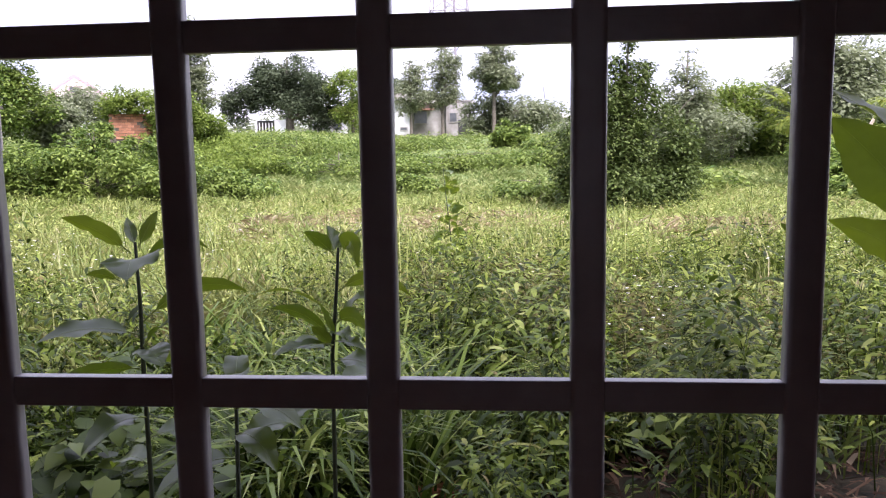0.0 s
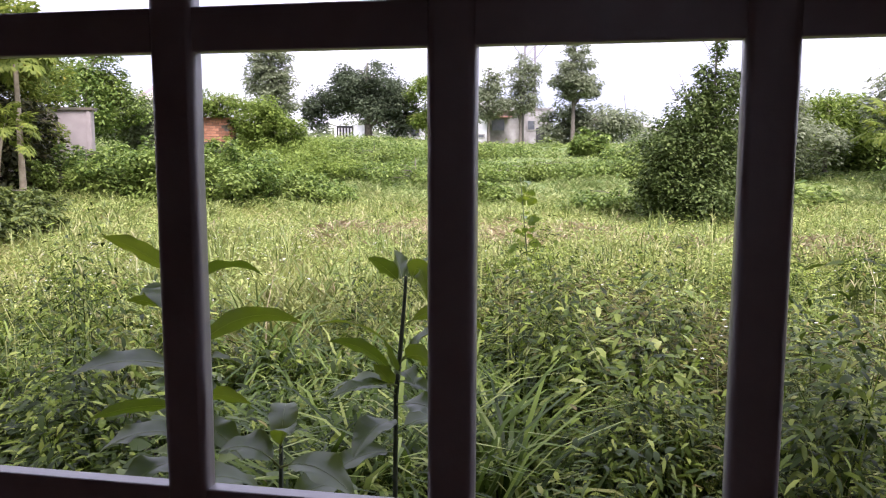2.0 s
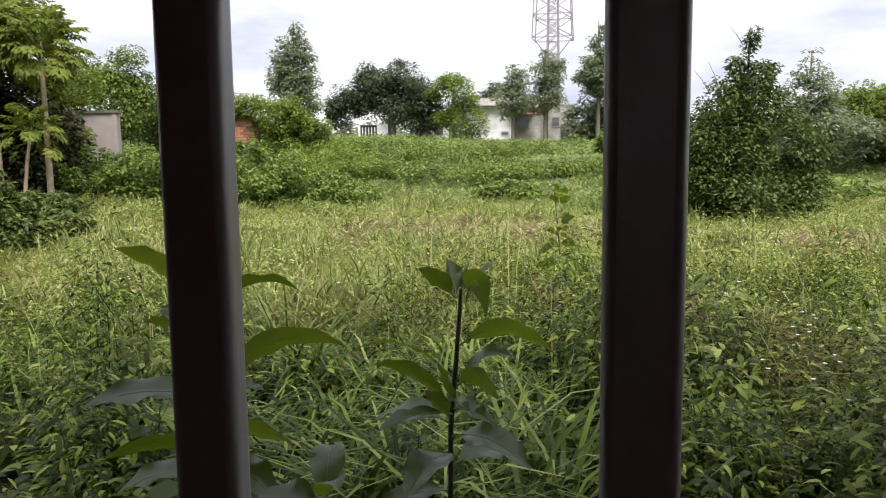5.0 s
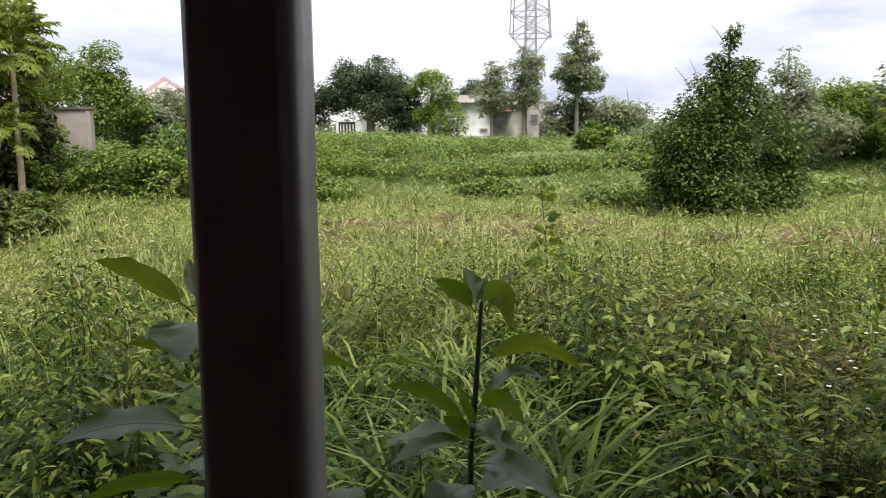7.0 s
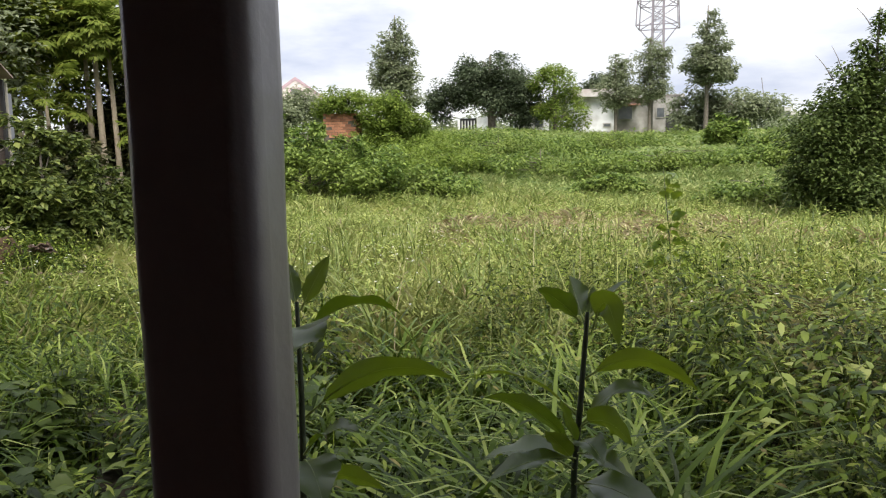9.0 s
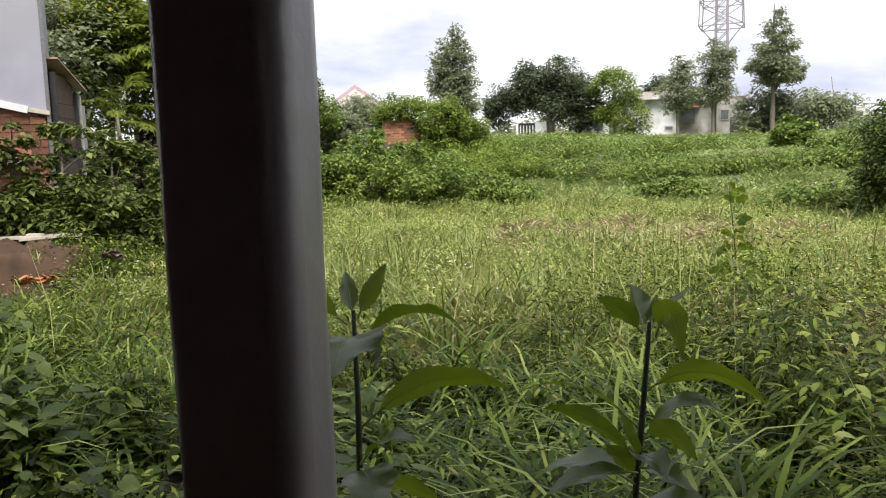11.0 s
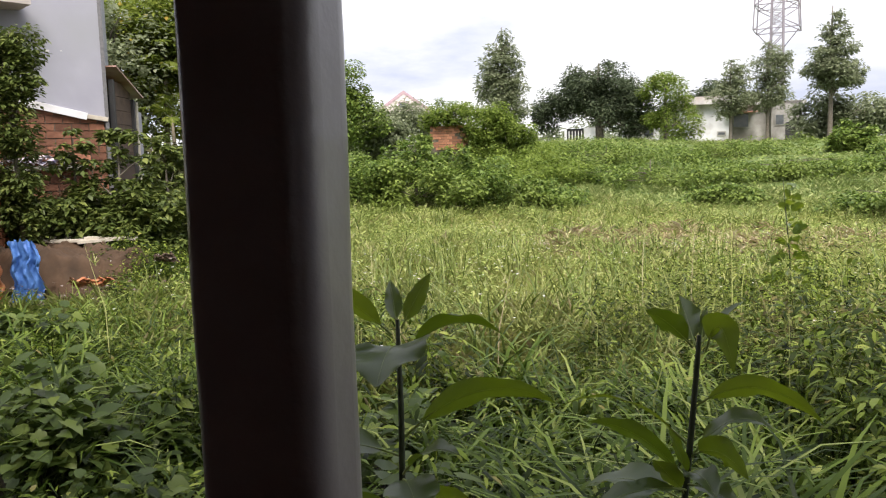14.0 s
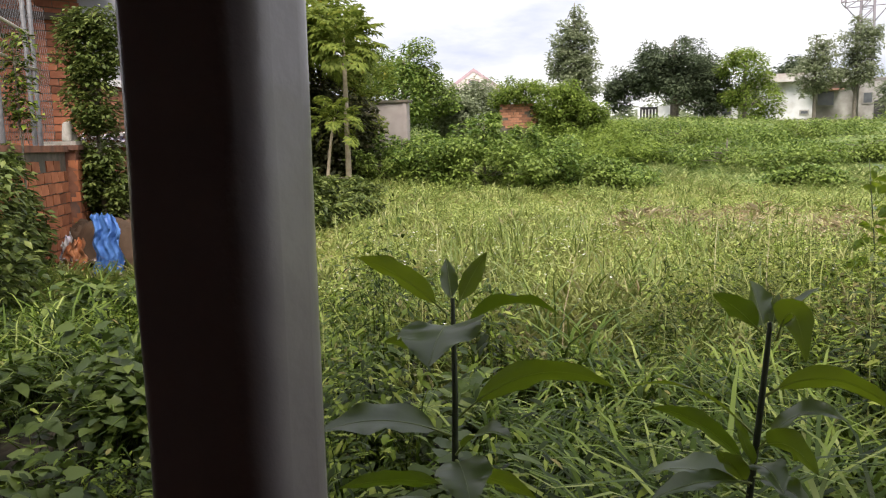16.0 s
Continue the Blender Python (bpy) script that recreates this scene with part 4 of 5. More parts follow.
# seed stalks of tall grass
sx, sy = spread(150, -3.5, 3.0, 2.2, 6.0)
sh = rng.uniform(.55, .95, len(sx))
st = np.stack([sx, sy, gz(sx, sy)], 1)
sa, sp_ = rng.uniform(0, 6.283, len(sx)), rng.uniform(1.3, 1.52, len(sx))
tops = st + np.stack([np.cos(sa) * np.cos(sp_), np.sin(sa) * np.cos(sp_), np.sin(sp_)], 1) * sh[:, None] * .8
soups = [scatter(BLADE, st, sa, sp_, sh, np.full(len(sx), .006), np.zeros(len(sx)))]
for k in range(7):
    soups.append(scatter(LEAF2, tops + rng.normal(0, .012, tops.shape), sa + k, rng.uniform(.7, 1.4, len(sx)), np.full(len(sx), .05), np.full(len(sx), .008)))
v, f = join(soups)
tagged(np_part("seed_stalks", v, f, M_GRASS), "thin seed stalks of tall grass", "grass", kind="stuff")

# ---- papaya trees ----
papaya_leaf_meshes = []
for k in range(4):
    r = np.random.default_rng(200 + k)
    plen, drop = r.uniform(.42, .66), r.uniform(-.02, .25)
    end = np.array([plen, 0, plen * (.45 - drop)])
    soups = [tube([(0, 0, 0), (plen * .5, 0, plen * .34), end], (.012, .009, .006), 5)]
    for j, a in enumerate(np.linspace(-2.2, 2.2, 9)):
        L = .30 - .04 * abs(a)
        soups.append(scatter(LEAF, end[None], np.array([a]), np.array([-.25 - .2 * r.random()]), np.array([L]), np.array([.062]), np.array([r.uniform(-.4, .4)])))
        p2 = end + np.array([math.cos(a), math.sin(a), -.12]) * L * .5
        for s in (-.75, -.45, .45, .75):
            soups.append(scatter(LEAF, p2[None], np.array([a + s]), np.array([-.3]), np.array([L * .42]), np.array([.036]), np.array([0.0])))
    v, f = join(soups)
    papaya_leaf_meshes.append(mesh_of("papaya_leaf", v, f, M_PAPAYA))


def papaya(x, y, h, lean=(0, 0), r=.07, n=13, size=1.0, label="papaya tree with a bare pale trunk"):
    t = thing("papaya_tree", label, "papaya tree", "papaya trees", at=(x, y, gz(x, y)))
    pts = [(lean[0] * s ** 1.5, lean[1] * s ** 1.5, -.08 + (h + .08) * s) for s in (0, .25, .5, .75, 1)]
    v, f = tube(pts, np.array([1.25, 1.05, .95, .8, .55]) * r, 9)
    np_part("trunk", v, f, M_PALE_BARK, t, smooth=True)
    rr = np.random.default_rng(int(abs(x * 97 + y * 31)))
    for i in range(n):
        ob = new("leaf", papaya_leaf_meshes[i % 4])
        ob.parent = t
        s = size * rr.uniform(.75, 1.15)
        m = pose(lean[0], lean[1], h - .5 * size * rr.random(), 0, rr.uniform(-45, 50), i * 137.5 + rr.uniform(-20, 20)) @ Matrix.Scale(s, 4)
        ob.matrix_basis = m
    return t


for a in [(-10.1, 12.4, 3.1, (-.05, .05), .055, 84, 1.0), (-10.25, 11.9, 1.42, (.17, .1), .034, 34, .8), (-11.63, 12.2, 3.5, (-.12, .1), .056, 60, 1.0), (-11.25, 12.1, 3.45, (-.1, 0), .062, 60, 1.0),
          (-11.08, 12.3, 3.3, (-.12, 0), .052, 60, 1.0), (-11.3, 10.9, 1.9, (-.3, .2), .045, 22, 1.0), (-12.3, 11.6, 3.3, (.1, 0), .06, 60, 1.0)]:
    papaya(*a, label="papaya tree with a slim bare trunk")
papaya(6.8, 17.5, 1.75, (-.1, 0), .065, 22, 1.0, "papaya tree beside the field path")
papaya(7.7, 17.2, 1.5, (.5, 0), .06, 20, 1.0, "leaning papaya tree beside the field path")

# thicket leaves coloured dark to hold the shade under the papaya canopy
M_SHADED_THICKET = foliage("shaded_thicket_leaves", [(0.0, (0.03, 0.036, 0.015)), (0.6, (0.06, 0.068, 0.025)), (1.0, (0.12, 0.11, 0.045))], 0.6, 0.2)
M_HEDGE = foliage("hedge_leaves", [(0.0, (0.055, 0.082, 0.02)), (0.6, (0.115, 0.155, 0.036)), (1.0, (0.20, 0.235, 0.06))], 0.45, 0.28, sheen=0.3)
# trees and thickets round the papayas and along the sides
low_shrub("thicket", "thicket under the papaya trees, shade put into its leaf colour", -11.9, 13.7, 1.6, .8, 3.0, 16000, (.1, .2), M_SHADED_THICKET, 90)
low_shrub("thicket", "thicket behind the shed with shade-darkened leaf colour", -11.2, 10.2, 1.2, 1.0, 1.9, 8000, (.1, .2), M_SHADED_THICKET, 70)
tree("tree", "broad light green tree behind the papaya trees", "tree", (-14.1, 20.2), [((0, 0, 2.0), (1.4, 1.2, .9)), ((-.1, 0, 3.0), (1.1, .9, .7)), ((-1.2, .3, 2.5), (1.0, .9, .8)), ((.9, .2, 1.8), (.8, .8, .6))], 16000, (.08, .15), M_SHRUB, .12, 110, 16, fill=.15)
tree("tree", "rounded green tree before the gabled house", "tree", (-15.6, 26.4), [((0, 0, 1.2), (1.9, 1.3, .8)), ((.9, 0, 1.7), (1.0, .9, .5)), ((-1.5, 0, 1.8), (1.0, .9, .6))], 11000, (.1, .18), M_HAZYTREE, .1, 90, 12)
tree("tree", "leafy tree between the papayas and the shed", "tree", (-11.9, 14.6), [((0, 0, 1.3), (.9, .7, .7)), ((-.4, 0, 2.2), (1.0, .7, .7)), ((.4, .1, 2.5), (.8, .6, .6)), ((-.2, 0, 3.1), (.9, .7, .5))], 11000, (.07, .14), M_PAPAYA, .06, 70, 10)
tree("tree", "grey-green young tree at the edge of the field", "tree", (-13.0, 21.6), [((0, 0, 1.0), (.7, .7, .7)), ((.1, 0, 1.5), (.45, .45, .4))], 5000, (.1, .2), M_HAZYTREE, .07, 50, 8)
tree("tree", "tall leafy tree behind the papaya trees", "tree", (-13.4, 13.4), [((0, 0, 3.1), (1.4, 1.2, 1.0)), ((1.2, .2, 3.6), (1.1, .9, .7)), ((-.5, 0, 4.1), (1.2, 1, .6))], 13000, (.1, .19), M_PAPAYA, .12, 90, 14)
tree("tree", "olive-green leafy tree crowding behind the papaya trunks", "tree", (-13.2, 11.6), [((0, 0, 3.0), (1.3, 1.1, .9)), ((.9, .3, 2.4), (.9, .9, .7)), ((-.3, 0, 4.0), (1.3, 1, .7)), ((1.0, .2, 3.8), (.9, .9, .6))], 13000, (.09, .17), M_PAPAYA, .1, 130, 14)
tree("tree", "dark leafy tree behind the grey building", "tree", (-12.8, 10.6), [((0, 0, 2.6), (1.2, 1.2, 1.0)), ((.4, .2, 3.5), (.9, .9, .7)), ((-.4, 0, 4.0), (.7, .7, .5))], 5500, (.1, .18), M_HAZYTREE, .1, 90, 14)
for x, y, rx, h, n in [(-6.95, 5.85, .85, 1.5, 6000), (-7.2, 6.75, .7, 1.45, 5000), (-7.3, 7.7, .75, .95, 4000), (-7.7, 8.9, .8, .5, 3500), (-8.9, 10.4, 1.2, .4, 4000), (-7.35, 5.6, .7, 1.45, 3500)]:
    low_shrub("hedge_shrub", "dense green shrub along the edge of the field", x, y, rx, .7, h, n * 2, (.06, .115), M_HEDGE, 160, fill=.09)
for x, y, rx, h, n, mt in [(8.9, 31.0, 2.6, 1.9, 8000, M_HAZYTREE), (9.1, 25.5, 2.0, 1.9, 8000, M_SHRUB), (11.5, 24.0, 2.2, 2.6, 9000, M_SHRUB), (6.4, 30.0, 2.0, 1.2, 7000, M_SHRUB), (4.4, 17.4, 1.3, .4, 5000, M_SHRUB), (7.4, 15.6, 1.0, .9, 6000, M_SHRUB), (13, 29, 2.5, 2.6, 8000, M_SHRUB), (8.6, 19.4, 1.2, 1.2, 6000, M_SHRUB)]:
    low_shrub("shrub", "green shrub along the field path", x, y, rx, 1.4, h, n, (.11, .2), mt, 70)
tree("tree", "leafy tree beside the papayas", "tree", (8.9, 21.4), [((0, 0, 2.0), (1.4, 1.2, 1.1)), ((.3, 0, 3.0), (1.1, 1, .8))], 9000, (.12, .22), M_HAZYTREE, .1, 90, 14)
tree("tree", "small layered feathery tree", "tree", (7.1, 24.0), [((0, 0, 1.0), (1.6, 1.1, .2)), ((0, 0, 1.5), (1.4, 1.0, .18)), ((.1, 0, 1.95), (1.0, .9, .16))], 6500, (.1, .18), M_BRIGHT, .06, 90, 10)
tree("tree", "rounded tree beside the slender tree", "tree", (.9, 41.0), [((0, 0, 1.4), (2.0, 1.3, .9)), ((-1.9, -.5, 1.3), (1.2, 1, .9))], 7000, (.16, .28), M_HAZYTREE, .1, 80, 10)

# tall corn-like stalks
M_CORN = foliage("corn_leaves", [(0.0, (.12, .17, .04)), (.6, (.2, .25, .07)), (1.0, (.38, .36, .18))], .5, .3)
for i, (x, y) in enumerate([(4.45, 7.6), (4.7, 8.0), (4.6, 7.3), (4.9, 7.9), (5.0, 8.5), (5.2, 8.2)]):
    t = thing("corn_stalk", "tall green stalk with long drooping leaves", "crop", "corn stalks", at=(x, y, gz(x, y)))
    hh = 1.7 + .35 * ((i * 7) % 5) / 5
    v, f = tube([(0, 0, -.05), (.02, .01, hh * .5), (.04, 0, hh)], (.014, .012, .006), 6)
    np_part("stalk", v, f, M_CORN, t, smooth=True)
    r = np.random.default_rng(300 + i)
    for j in range(10):
        ob = np_part("leaf", *scatter(ARCH, np.zeros((1, 3)), np.array([j * 2.6 + r.random()]), np.array([r.uniform(.15, .9)]), np.array([r.uniform(.45, .75)]), np.array([.05]), np.array([r.uniform(-.4, .4)])), M_CORN, t)
        ob.location = (.03, 0, hh * (.2 + .08 * j))

# far hedge of trees that closes the horizon
soups = []
for i in range(75):
    x = -50 + i * 1.05 + rng.uniform(-.5, .5)
    y, h = 55 + 10 * math.sin(i * 1.7) + rng.uniform(-3, 3), rng.uniform(1.4, 2.9)
    if -3 < x < 22:
        h *= .62
    soups.append(crown([((x, y, 1.7 + h * .5), (1.7, 1.3, h * .6))], 560, (.25, .5), clumps=16, fill=.24)[0])
v, f = join(soups)
tagged(np_part("far_woods", v, f, M_HAZYTREE), "grey-green far trees along the horizon", "woods", kind="stuff")


# ---- buildings ----
M_BRICK = plain("red_brick", [(.3, (.19, .062, .03)), (.6, (.28, .10, .05)), (.8, (.36, .155, .085))], .9, 9, .4, by_object=True)
M_BRICKOLD = plain("sooty_brick", [(.3, (.15, .062, .036)), (.7, (.27, .12, .07))], .9, 9, .4, by_object=True, stain=(.085, .07, .062), stain_scale=2.5)
M_BRICKWALL = plain("orange_brick", [(.3, (.31, .10, .042)), (.6, (.42, .155, .07)), (.8, (.50, .21, .11))], .9, 9, .4, by_object=True)
M_BRICKPALE = plain("bleached_brick", [(.3, (.36, .155, .085)), (.7, (.48, .24, .15))], .9, 5, .3, by_object=True)
M_MORTAR = plain("mortar", [(.3, (.10, .085, .065)), (.7, (.17, .145, .115))], .95, 12, .4, stain=(.07, .075, .05), stain_scale=2)
M_SHEET = plain("grey_sheet_wall", [(.3, (.285, .29, .345)), (.7, (.325, .33, .385))], .6, 3, .05, stain=(.28, .29, .32), stain_scale=.9)
M_WHITE = plain("weathered_white_paint", [(.3, (.60, .61, .63)), (.7, (.76, .77, .79))], .85, 3, .15, stain=(.34, .32, .29), stain_scale=.9)
M_GREYWALL = plain("grey_plaster", [(.3, (.30, .29, .27)), (.7, (.43, .42, .40))], .9, 3, .2, stain=(.17, .16, .14), stain_scale=.8)
M_SHEDWALL = plain("shed_render", [(.3, (.29, .255, .24)), (.7, (.38, .34, .32))], .9, 2.5, .2, stain=(.33, .30, .27), stain_scale=.7)
M_ROOF = plain("pale_roof_sheet", [(.3, (.45, .43, .42)), (.7, (.6, .58, .56))], .6, 3, .1, stain=(.3, .2, .15), stain_scale=.7)
M_RUST = plain("rusty_roof", [(.3, (.2, .09, .06)), (.7, (.36, .2, .15))], .85, 4, .2, stain=(.5, .45, .4), stain_scale=1)
M_PINK = plain("pink_roof_tiles", [(.3, (.44, .30, .35)), (.7, (.52, .38, .42))], .8, 5, .2)
M_PINKWALL = plain("pale_pink_plaster", [(.3, (.66, .56, .56)), (.7, (.76, .67, .66))], .9, 3, .1)
# near-black for the shade inside openings; also the lean-to's dark posts
M_DARK = plain("shade_and_post_black", [(.3, (.03, .03, .032)), (.7, (.05, .05, .05))], .8, 4, 0)
M_WOOD = plain("weathered_planks", [(.3, (.06, .04, .03)), (.7, (.105, .07, .05))], .85, 10, .3, stain=(.07, .05, .04), stain_scale=2)
M_PALEWOOD = plain("pale_boards", [(.3, (.42, .38, .31)), (.7, (.56, .52, .44))], .85, 14, .2)
M_GALV = plain("galvanised_steel", [(.3, (.13, .13, .135)), (.7, (.2, .2, .205))], .6, 30, .05, .5)
M_CEMENT = plain("cement", [(.3, (.27, .25, .22)), (.7, (.40, .38, .34))], .9, 20, .2, stain=(.13, .13, .10), stain_scale=4)
M_BLUE = plain("blue_plastic", [(.3, (.04, .12, .38)), (.7, (.10, .24, .58))], .5, 14, .6)
M_ORANGE = plain("orange_plastic", [(.3, (.36, .11, .04)), (.7, (.55, .24, .11))], .5, 14, .3, stain=(.16, .09, .06), stain_scale=12)
M_CLOTH = plain("pale_rags", [(.3, (.45, .42, .42)), (.7, (.7, .68, .68))], .9, 15, .2, stain=(.2, .17, .32), stain_scale=9)
M_SCRAP = plain("faded_scraps", [(.35, (.05, .035, .025)), (.55, (.12, .08, .06)), (.7, (.42, .40, .40))], .9, 25, .2)
M_TOWER = plain("tower_paint", [(.3, (.19, .175, .20)), (.7, (.26, .235, .265))], .6, .4, 0)
M_GLASS = plain("dusty_glass", [(.3, (.08, .09, .1)), (.7, (.13, .14, .15))], .15, 4, 0)

# brick pieces: three slightly different blocks that all walls share
brick_meshes = {}


def brick_mesh(mat, k):
    if (mat.name, k) not in brick_meshes:
        r = np.random.default_rng(k)
        bm = box(bmesh.new(), (0, 0, 0), (.178, .09, .078))
        for v in bm.verts:
            v.co += Vector(r.uniform(-.004, .004, 3))
        me = bpy.data.meshes.new("brick")
        bm.to_mesh(me)
        bm.free()
        me.materials.append(mat)
        brick_meshes[(mat.name, k)] = me
    return brick_meshes[(mat.name, k)]


def lay_bricks(parent, mat, x0, x1, z0, z1, y=0.0, skip=0.0, seed=1, course=.09):
    """Courses of bricks on the face at local y, each proud of the mortar by a little."""
    r = np.random.default_rng(seed)
    row, z = 0, z0
    k = course / .09
    while z + .08 * k < z1:
        x = x0 - (.095 * k if row % 2 else 0)
        while x < x1 - .02:
            a, b = max(x, x0), min(x + .178 * k, x1)
            if b - a > .03 and r.random() >= skip:
                ob = new("brick", brick_mesh(mat, int(r.integers(0, 3))))
                ob.parent = parent
                ob.matrix_basis = Matrix.LocRotScale((a, y - .012 - r.uniform(0, .007), z), Euler((0, r.normal(0, .008), 0)), ((b - a) / .178, 1, k))
            x += .19 * k
        z += course
        row += 1


def wall_frame(name, label, category, a, b, z=None):
    """A thing whose x axis runs from a to b on the plan, with y pointing away from the field."""
    d = (b[0] - a[0], b[1] - a[1])
    return thing(name, label, category, at=(a[0], a[1], gz(*a) if z is None else z), turn=math.degrees(math.atan2(d[1], d[0]))), math.hypot(*d)


# white flat-roofed house
h, w = wall_frame("white_house", "low white house with flat roofs and stained walls", "house", (-7.3, 42.6), (-2.4, 44.0), 1.4)
box_part("wall", (0, 0, -.3), (2.1, 4, 2.55), M_WHITE, h)
box_part("wall", (2.1, .5, -.3), (4.2, 4, 2.45), M_GREYWALL, h)
box_part("wall", (4.2, .1, -.3), (w + .6, 4, 2.6), M_GREYWALL, h)
box_part("roof", (-.25, -.5, 2.55), (2.4, 4.2, 2.95), M_ROOF, h, "pale sheet-metal roof")
box_part("roof", (2.4, .1, 2.45), (w + .8, 4.2, 2.62), M_ROOF, h, "pale sheet-metal roof")
for x0, x1, z0, z1, y in [(4.35, 4.85, 1.35, 1.95, .1), (2.35, 3.2, 1.3, 2.1, .5), (1.5, 1.95, .9, 1.15, 0)]:
    wd = box_part("window", (x0, y - .04, z0), (x1, y + .02, z1), M_GREYWALL, h)
    box_part("pane", (x0 + .06, y - .05, z0 + .06), (x1 - .06, y - .042, z1 - .06), M_GLASS, wd)
# solid dark panel gives the doorway its inner shade
box_part("doorway_shade", (w - .2, .04, .2), (w + .4, .12, 1.5), M_DARK, h, "dark panel holding the shade of a doorway")
box_part("awning", (1.9, -.7, 2.05), (3.4, .45, 2.12), M_RUST, h, "dark sloping awning")

h, w = wall_frame("small_house", "small whitewashed house with a rusty roof", "house", (-9.8, 39.5), (-8.2, 40.0), 1.4)
box_part("wall", (0, 0, -.3), (w, 3, 1.85), M_WHITE, h)
box_part("roof", (-.2, -.4, 1.85), (w + .2, 3.2, 2.1), M_RUST, h, "rusty red sheet roof")
wd = box_part("window", (.9, -.03, .9), (1.4, .03, 1.5), M_GREYWALL, h)
box_part("pane", (.95, -.04, .95), (1.35, -.032, 1.45), M_GLASS, wd)

h, w = wall_frame("white_gate", "white wall with a barred gate under the dark tree", "gate", (-12.0, 36.4), (-10.6, 36.9), 1.5)
box_part("wall", (0, 0, -.3), (.12, .2, 1.25), M_WHITE, h)
box_part("wall", (.95, 0, -.3), (w, .2, 1.3), M_WHITE, h)
# dark sheet behind the bars stands for the shade beyond the gate
box_part("shade_wall", (.12, .8, -.3), (.95, .9, 1.3), M_DARK, h)
for i in range(5):
    box_part("gate_bar", (.2 + .15 * i, .02, .2), (.25 + .15 * i, .07, 1.15), M_WHITE, h)

h, w = wall_frame("gabled_house", "far house with a pink tiled gable roof", "house", (-26.9, 43.4), (-24.0, 45.0), 1.6)
box_part("wall", (.2, .1, -.3), (w - .2, 5, 3.2), M_WHITE, h)
bm = bmesh.new()
ap = 4.3
vs = [bm.verts.new(p) for p in [(0, 0, 3.1), (w, 0, 3.1), (w / 2, 0, ap), (0, 5, 3.1), (w, 5, 3.1), (w / 2, 5, ap)]]
for ids in [(0, 1, 2), (3, 5, 4), (0, 2, 5, 3), (1, 4, 5, 2), (0, 3, 4, 1)]:
    bm.faces.new([vs[i] for i in ids])
part("gable", bm, M_PINKWALL, h)
for sgn in (0, 1):
    bm = bmesh.new()
    e0, e1 = (Vector((-.15, -.03, 3.0)), Vector((w / 2, -.03, ap - .03))) if sgn == 0 else (Vector((w + .15, -.03, 3.0)), Vector((w / 2, -.03, ap - .03)))
    up = Vector((0, 0, .22))
    ring = [e0, e1, e1 + up, e0 + up]
    v0 = [bm.verts.new(p) for p in ring]
    v1 = [bm.verts.new(p + Vector((0, 5.4, 0))) for p in ring]
    bm.faces.new(v0), bm.faces.new(v1[::-1])
    for i in range(4):
        bm.faces.new((v0[i], v1[i], v1[(i + 1) % 4], v0[(i + 1) % 4]))
    bmesh.ops.recalc_face_normals(bm, faces=bm.faces[:])
    part("roof", bm, M_PINK, h, "pink tiled roof slope")
wd = box_part("window", (w / 2 - .35, -.05, 3.35), (w / 2 + .35, .03, 3.75), M_PINK, h)
box_part("pane", (w / 2 - .28, -.06, 3.4), (w / 2 + .28, -.052, 3.7), M_GLASS, wd)

h, w = wall_frame("shed", "pale grey rendered shed wall among the trees", "shed", (-15.0, 15.1), (-11.52, 16.59), .5)
box_part("wall", (0, 0, -.3), (w, .35, 1.80), M_SHEDWALL, h)
box_part("roof", (-.1, -.06, 1.80), (w + .05, .45, 1.86), M_MORTAR, h)
box_part("corner_post", (w - .1, -.03, -.3), (w - .02, .0, 1.79), M_SHEDWALL, h)
for x in (.3, .5, .62):
    box_part("leaning_plank", (w - x, -.06, -.2), (w - x + .06, -.02, .75 + x * .3), M_GREYWALL, h)

h, w = wall_frame("brick_ruin", "broken red brick wall overgrown with vines", "wall", (-12.45, 23.4), (-11.2, 23.75), 1.0)
box_part("core", (0, .02, -.3), (w, .2, 1.5), M_MORTAR, h)
lay_bricks(h, M_BRICKPALE, 0, w, .7, 1.55, .02, .12, 3)
tree("vine", "green creeper hanging over the brick ruin", "vine", (-11.6, 23.7), [((.1, 0, 1.8), (.95, .4, .26)), ((-.35, -.15, 1.58), (.5, .25, .14)), ((1.1, 0, 1.3), (.8, .5, .7)), ((1.9, .2, 1.0), (.9, .5, .5)), ((-1.05, .1, 1.5), (.25, .3, .6)), ((-.5, 0, 2.0), (.6, .3, .3))], 15000, (.08, .14), M_BRIGHT, .04, 120, 10, fill=.2)

for x, y, ww, hh, z in [(4.2, 77, 1.8, .8, 4.2), (6.4, 77.6, 2.4, .7, 3.9), (9.5, 78, 2.0, .9, 3.8)]:
    h = thing("far_house", "small far house with a pale roof", "house", at=(x, y, gz(x, y)))
    box_part("wall", (0, 0, -.2), (ww, 3, z - 1.75), M_GREYWALL, h)
    box_part("roof", (-.2, -.3, z - 1.75), (ww + .2, 3.3, z - 1.75 + hh * .45), M_ROOF, h)
    wd = box_part("window", (ww * .3, -.04, z - 2.5), (ww * .6, .02, z - 2.05), M_DARK, h)
h = thing("antenna", "thin far antenna mast", "antenna", at=(3.4, 66, gz(3.4, 66)))
np_part("mast", *tube([(0, 0, -.2), (.05, 0, 2.5), (-.25, 0, 4.7)], (.06, .04, .03), 5), M_GALV, h)
np_part("crossbar", *tube([(-.6, 0, 3.2), (.4, 0, 3.2)], (.025, .025), 5), M_GALV, h)

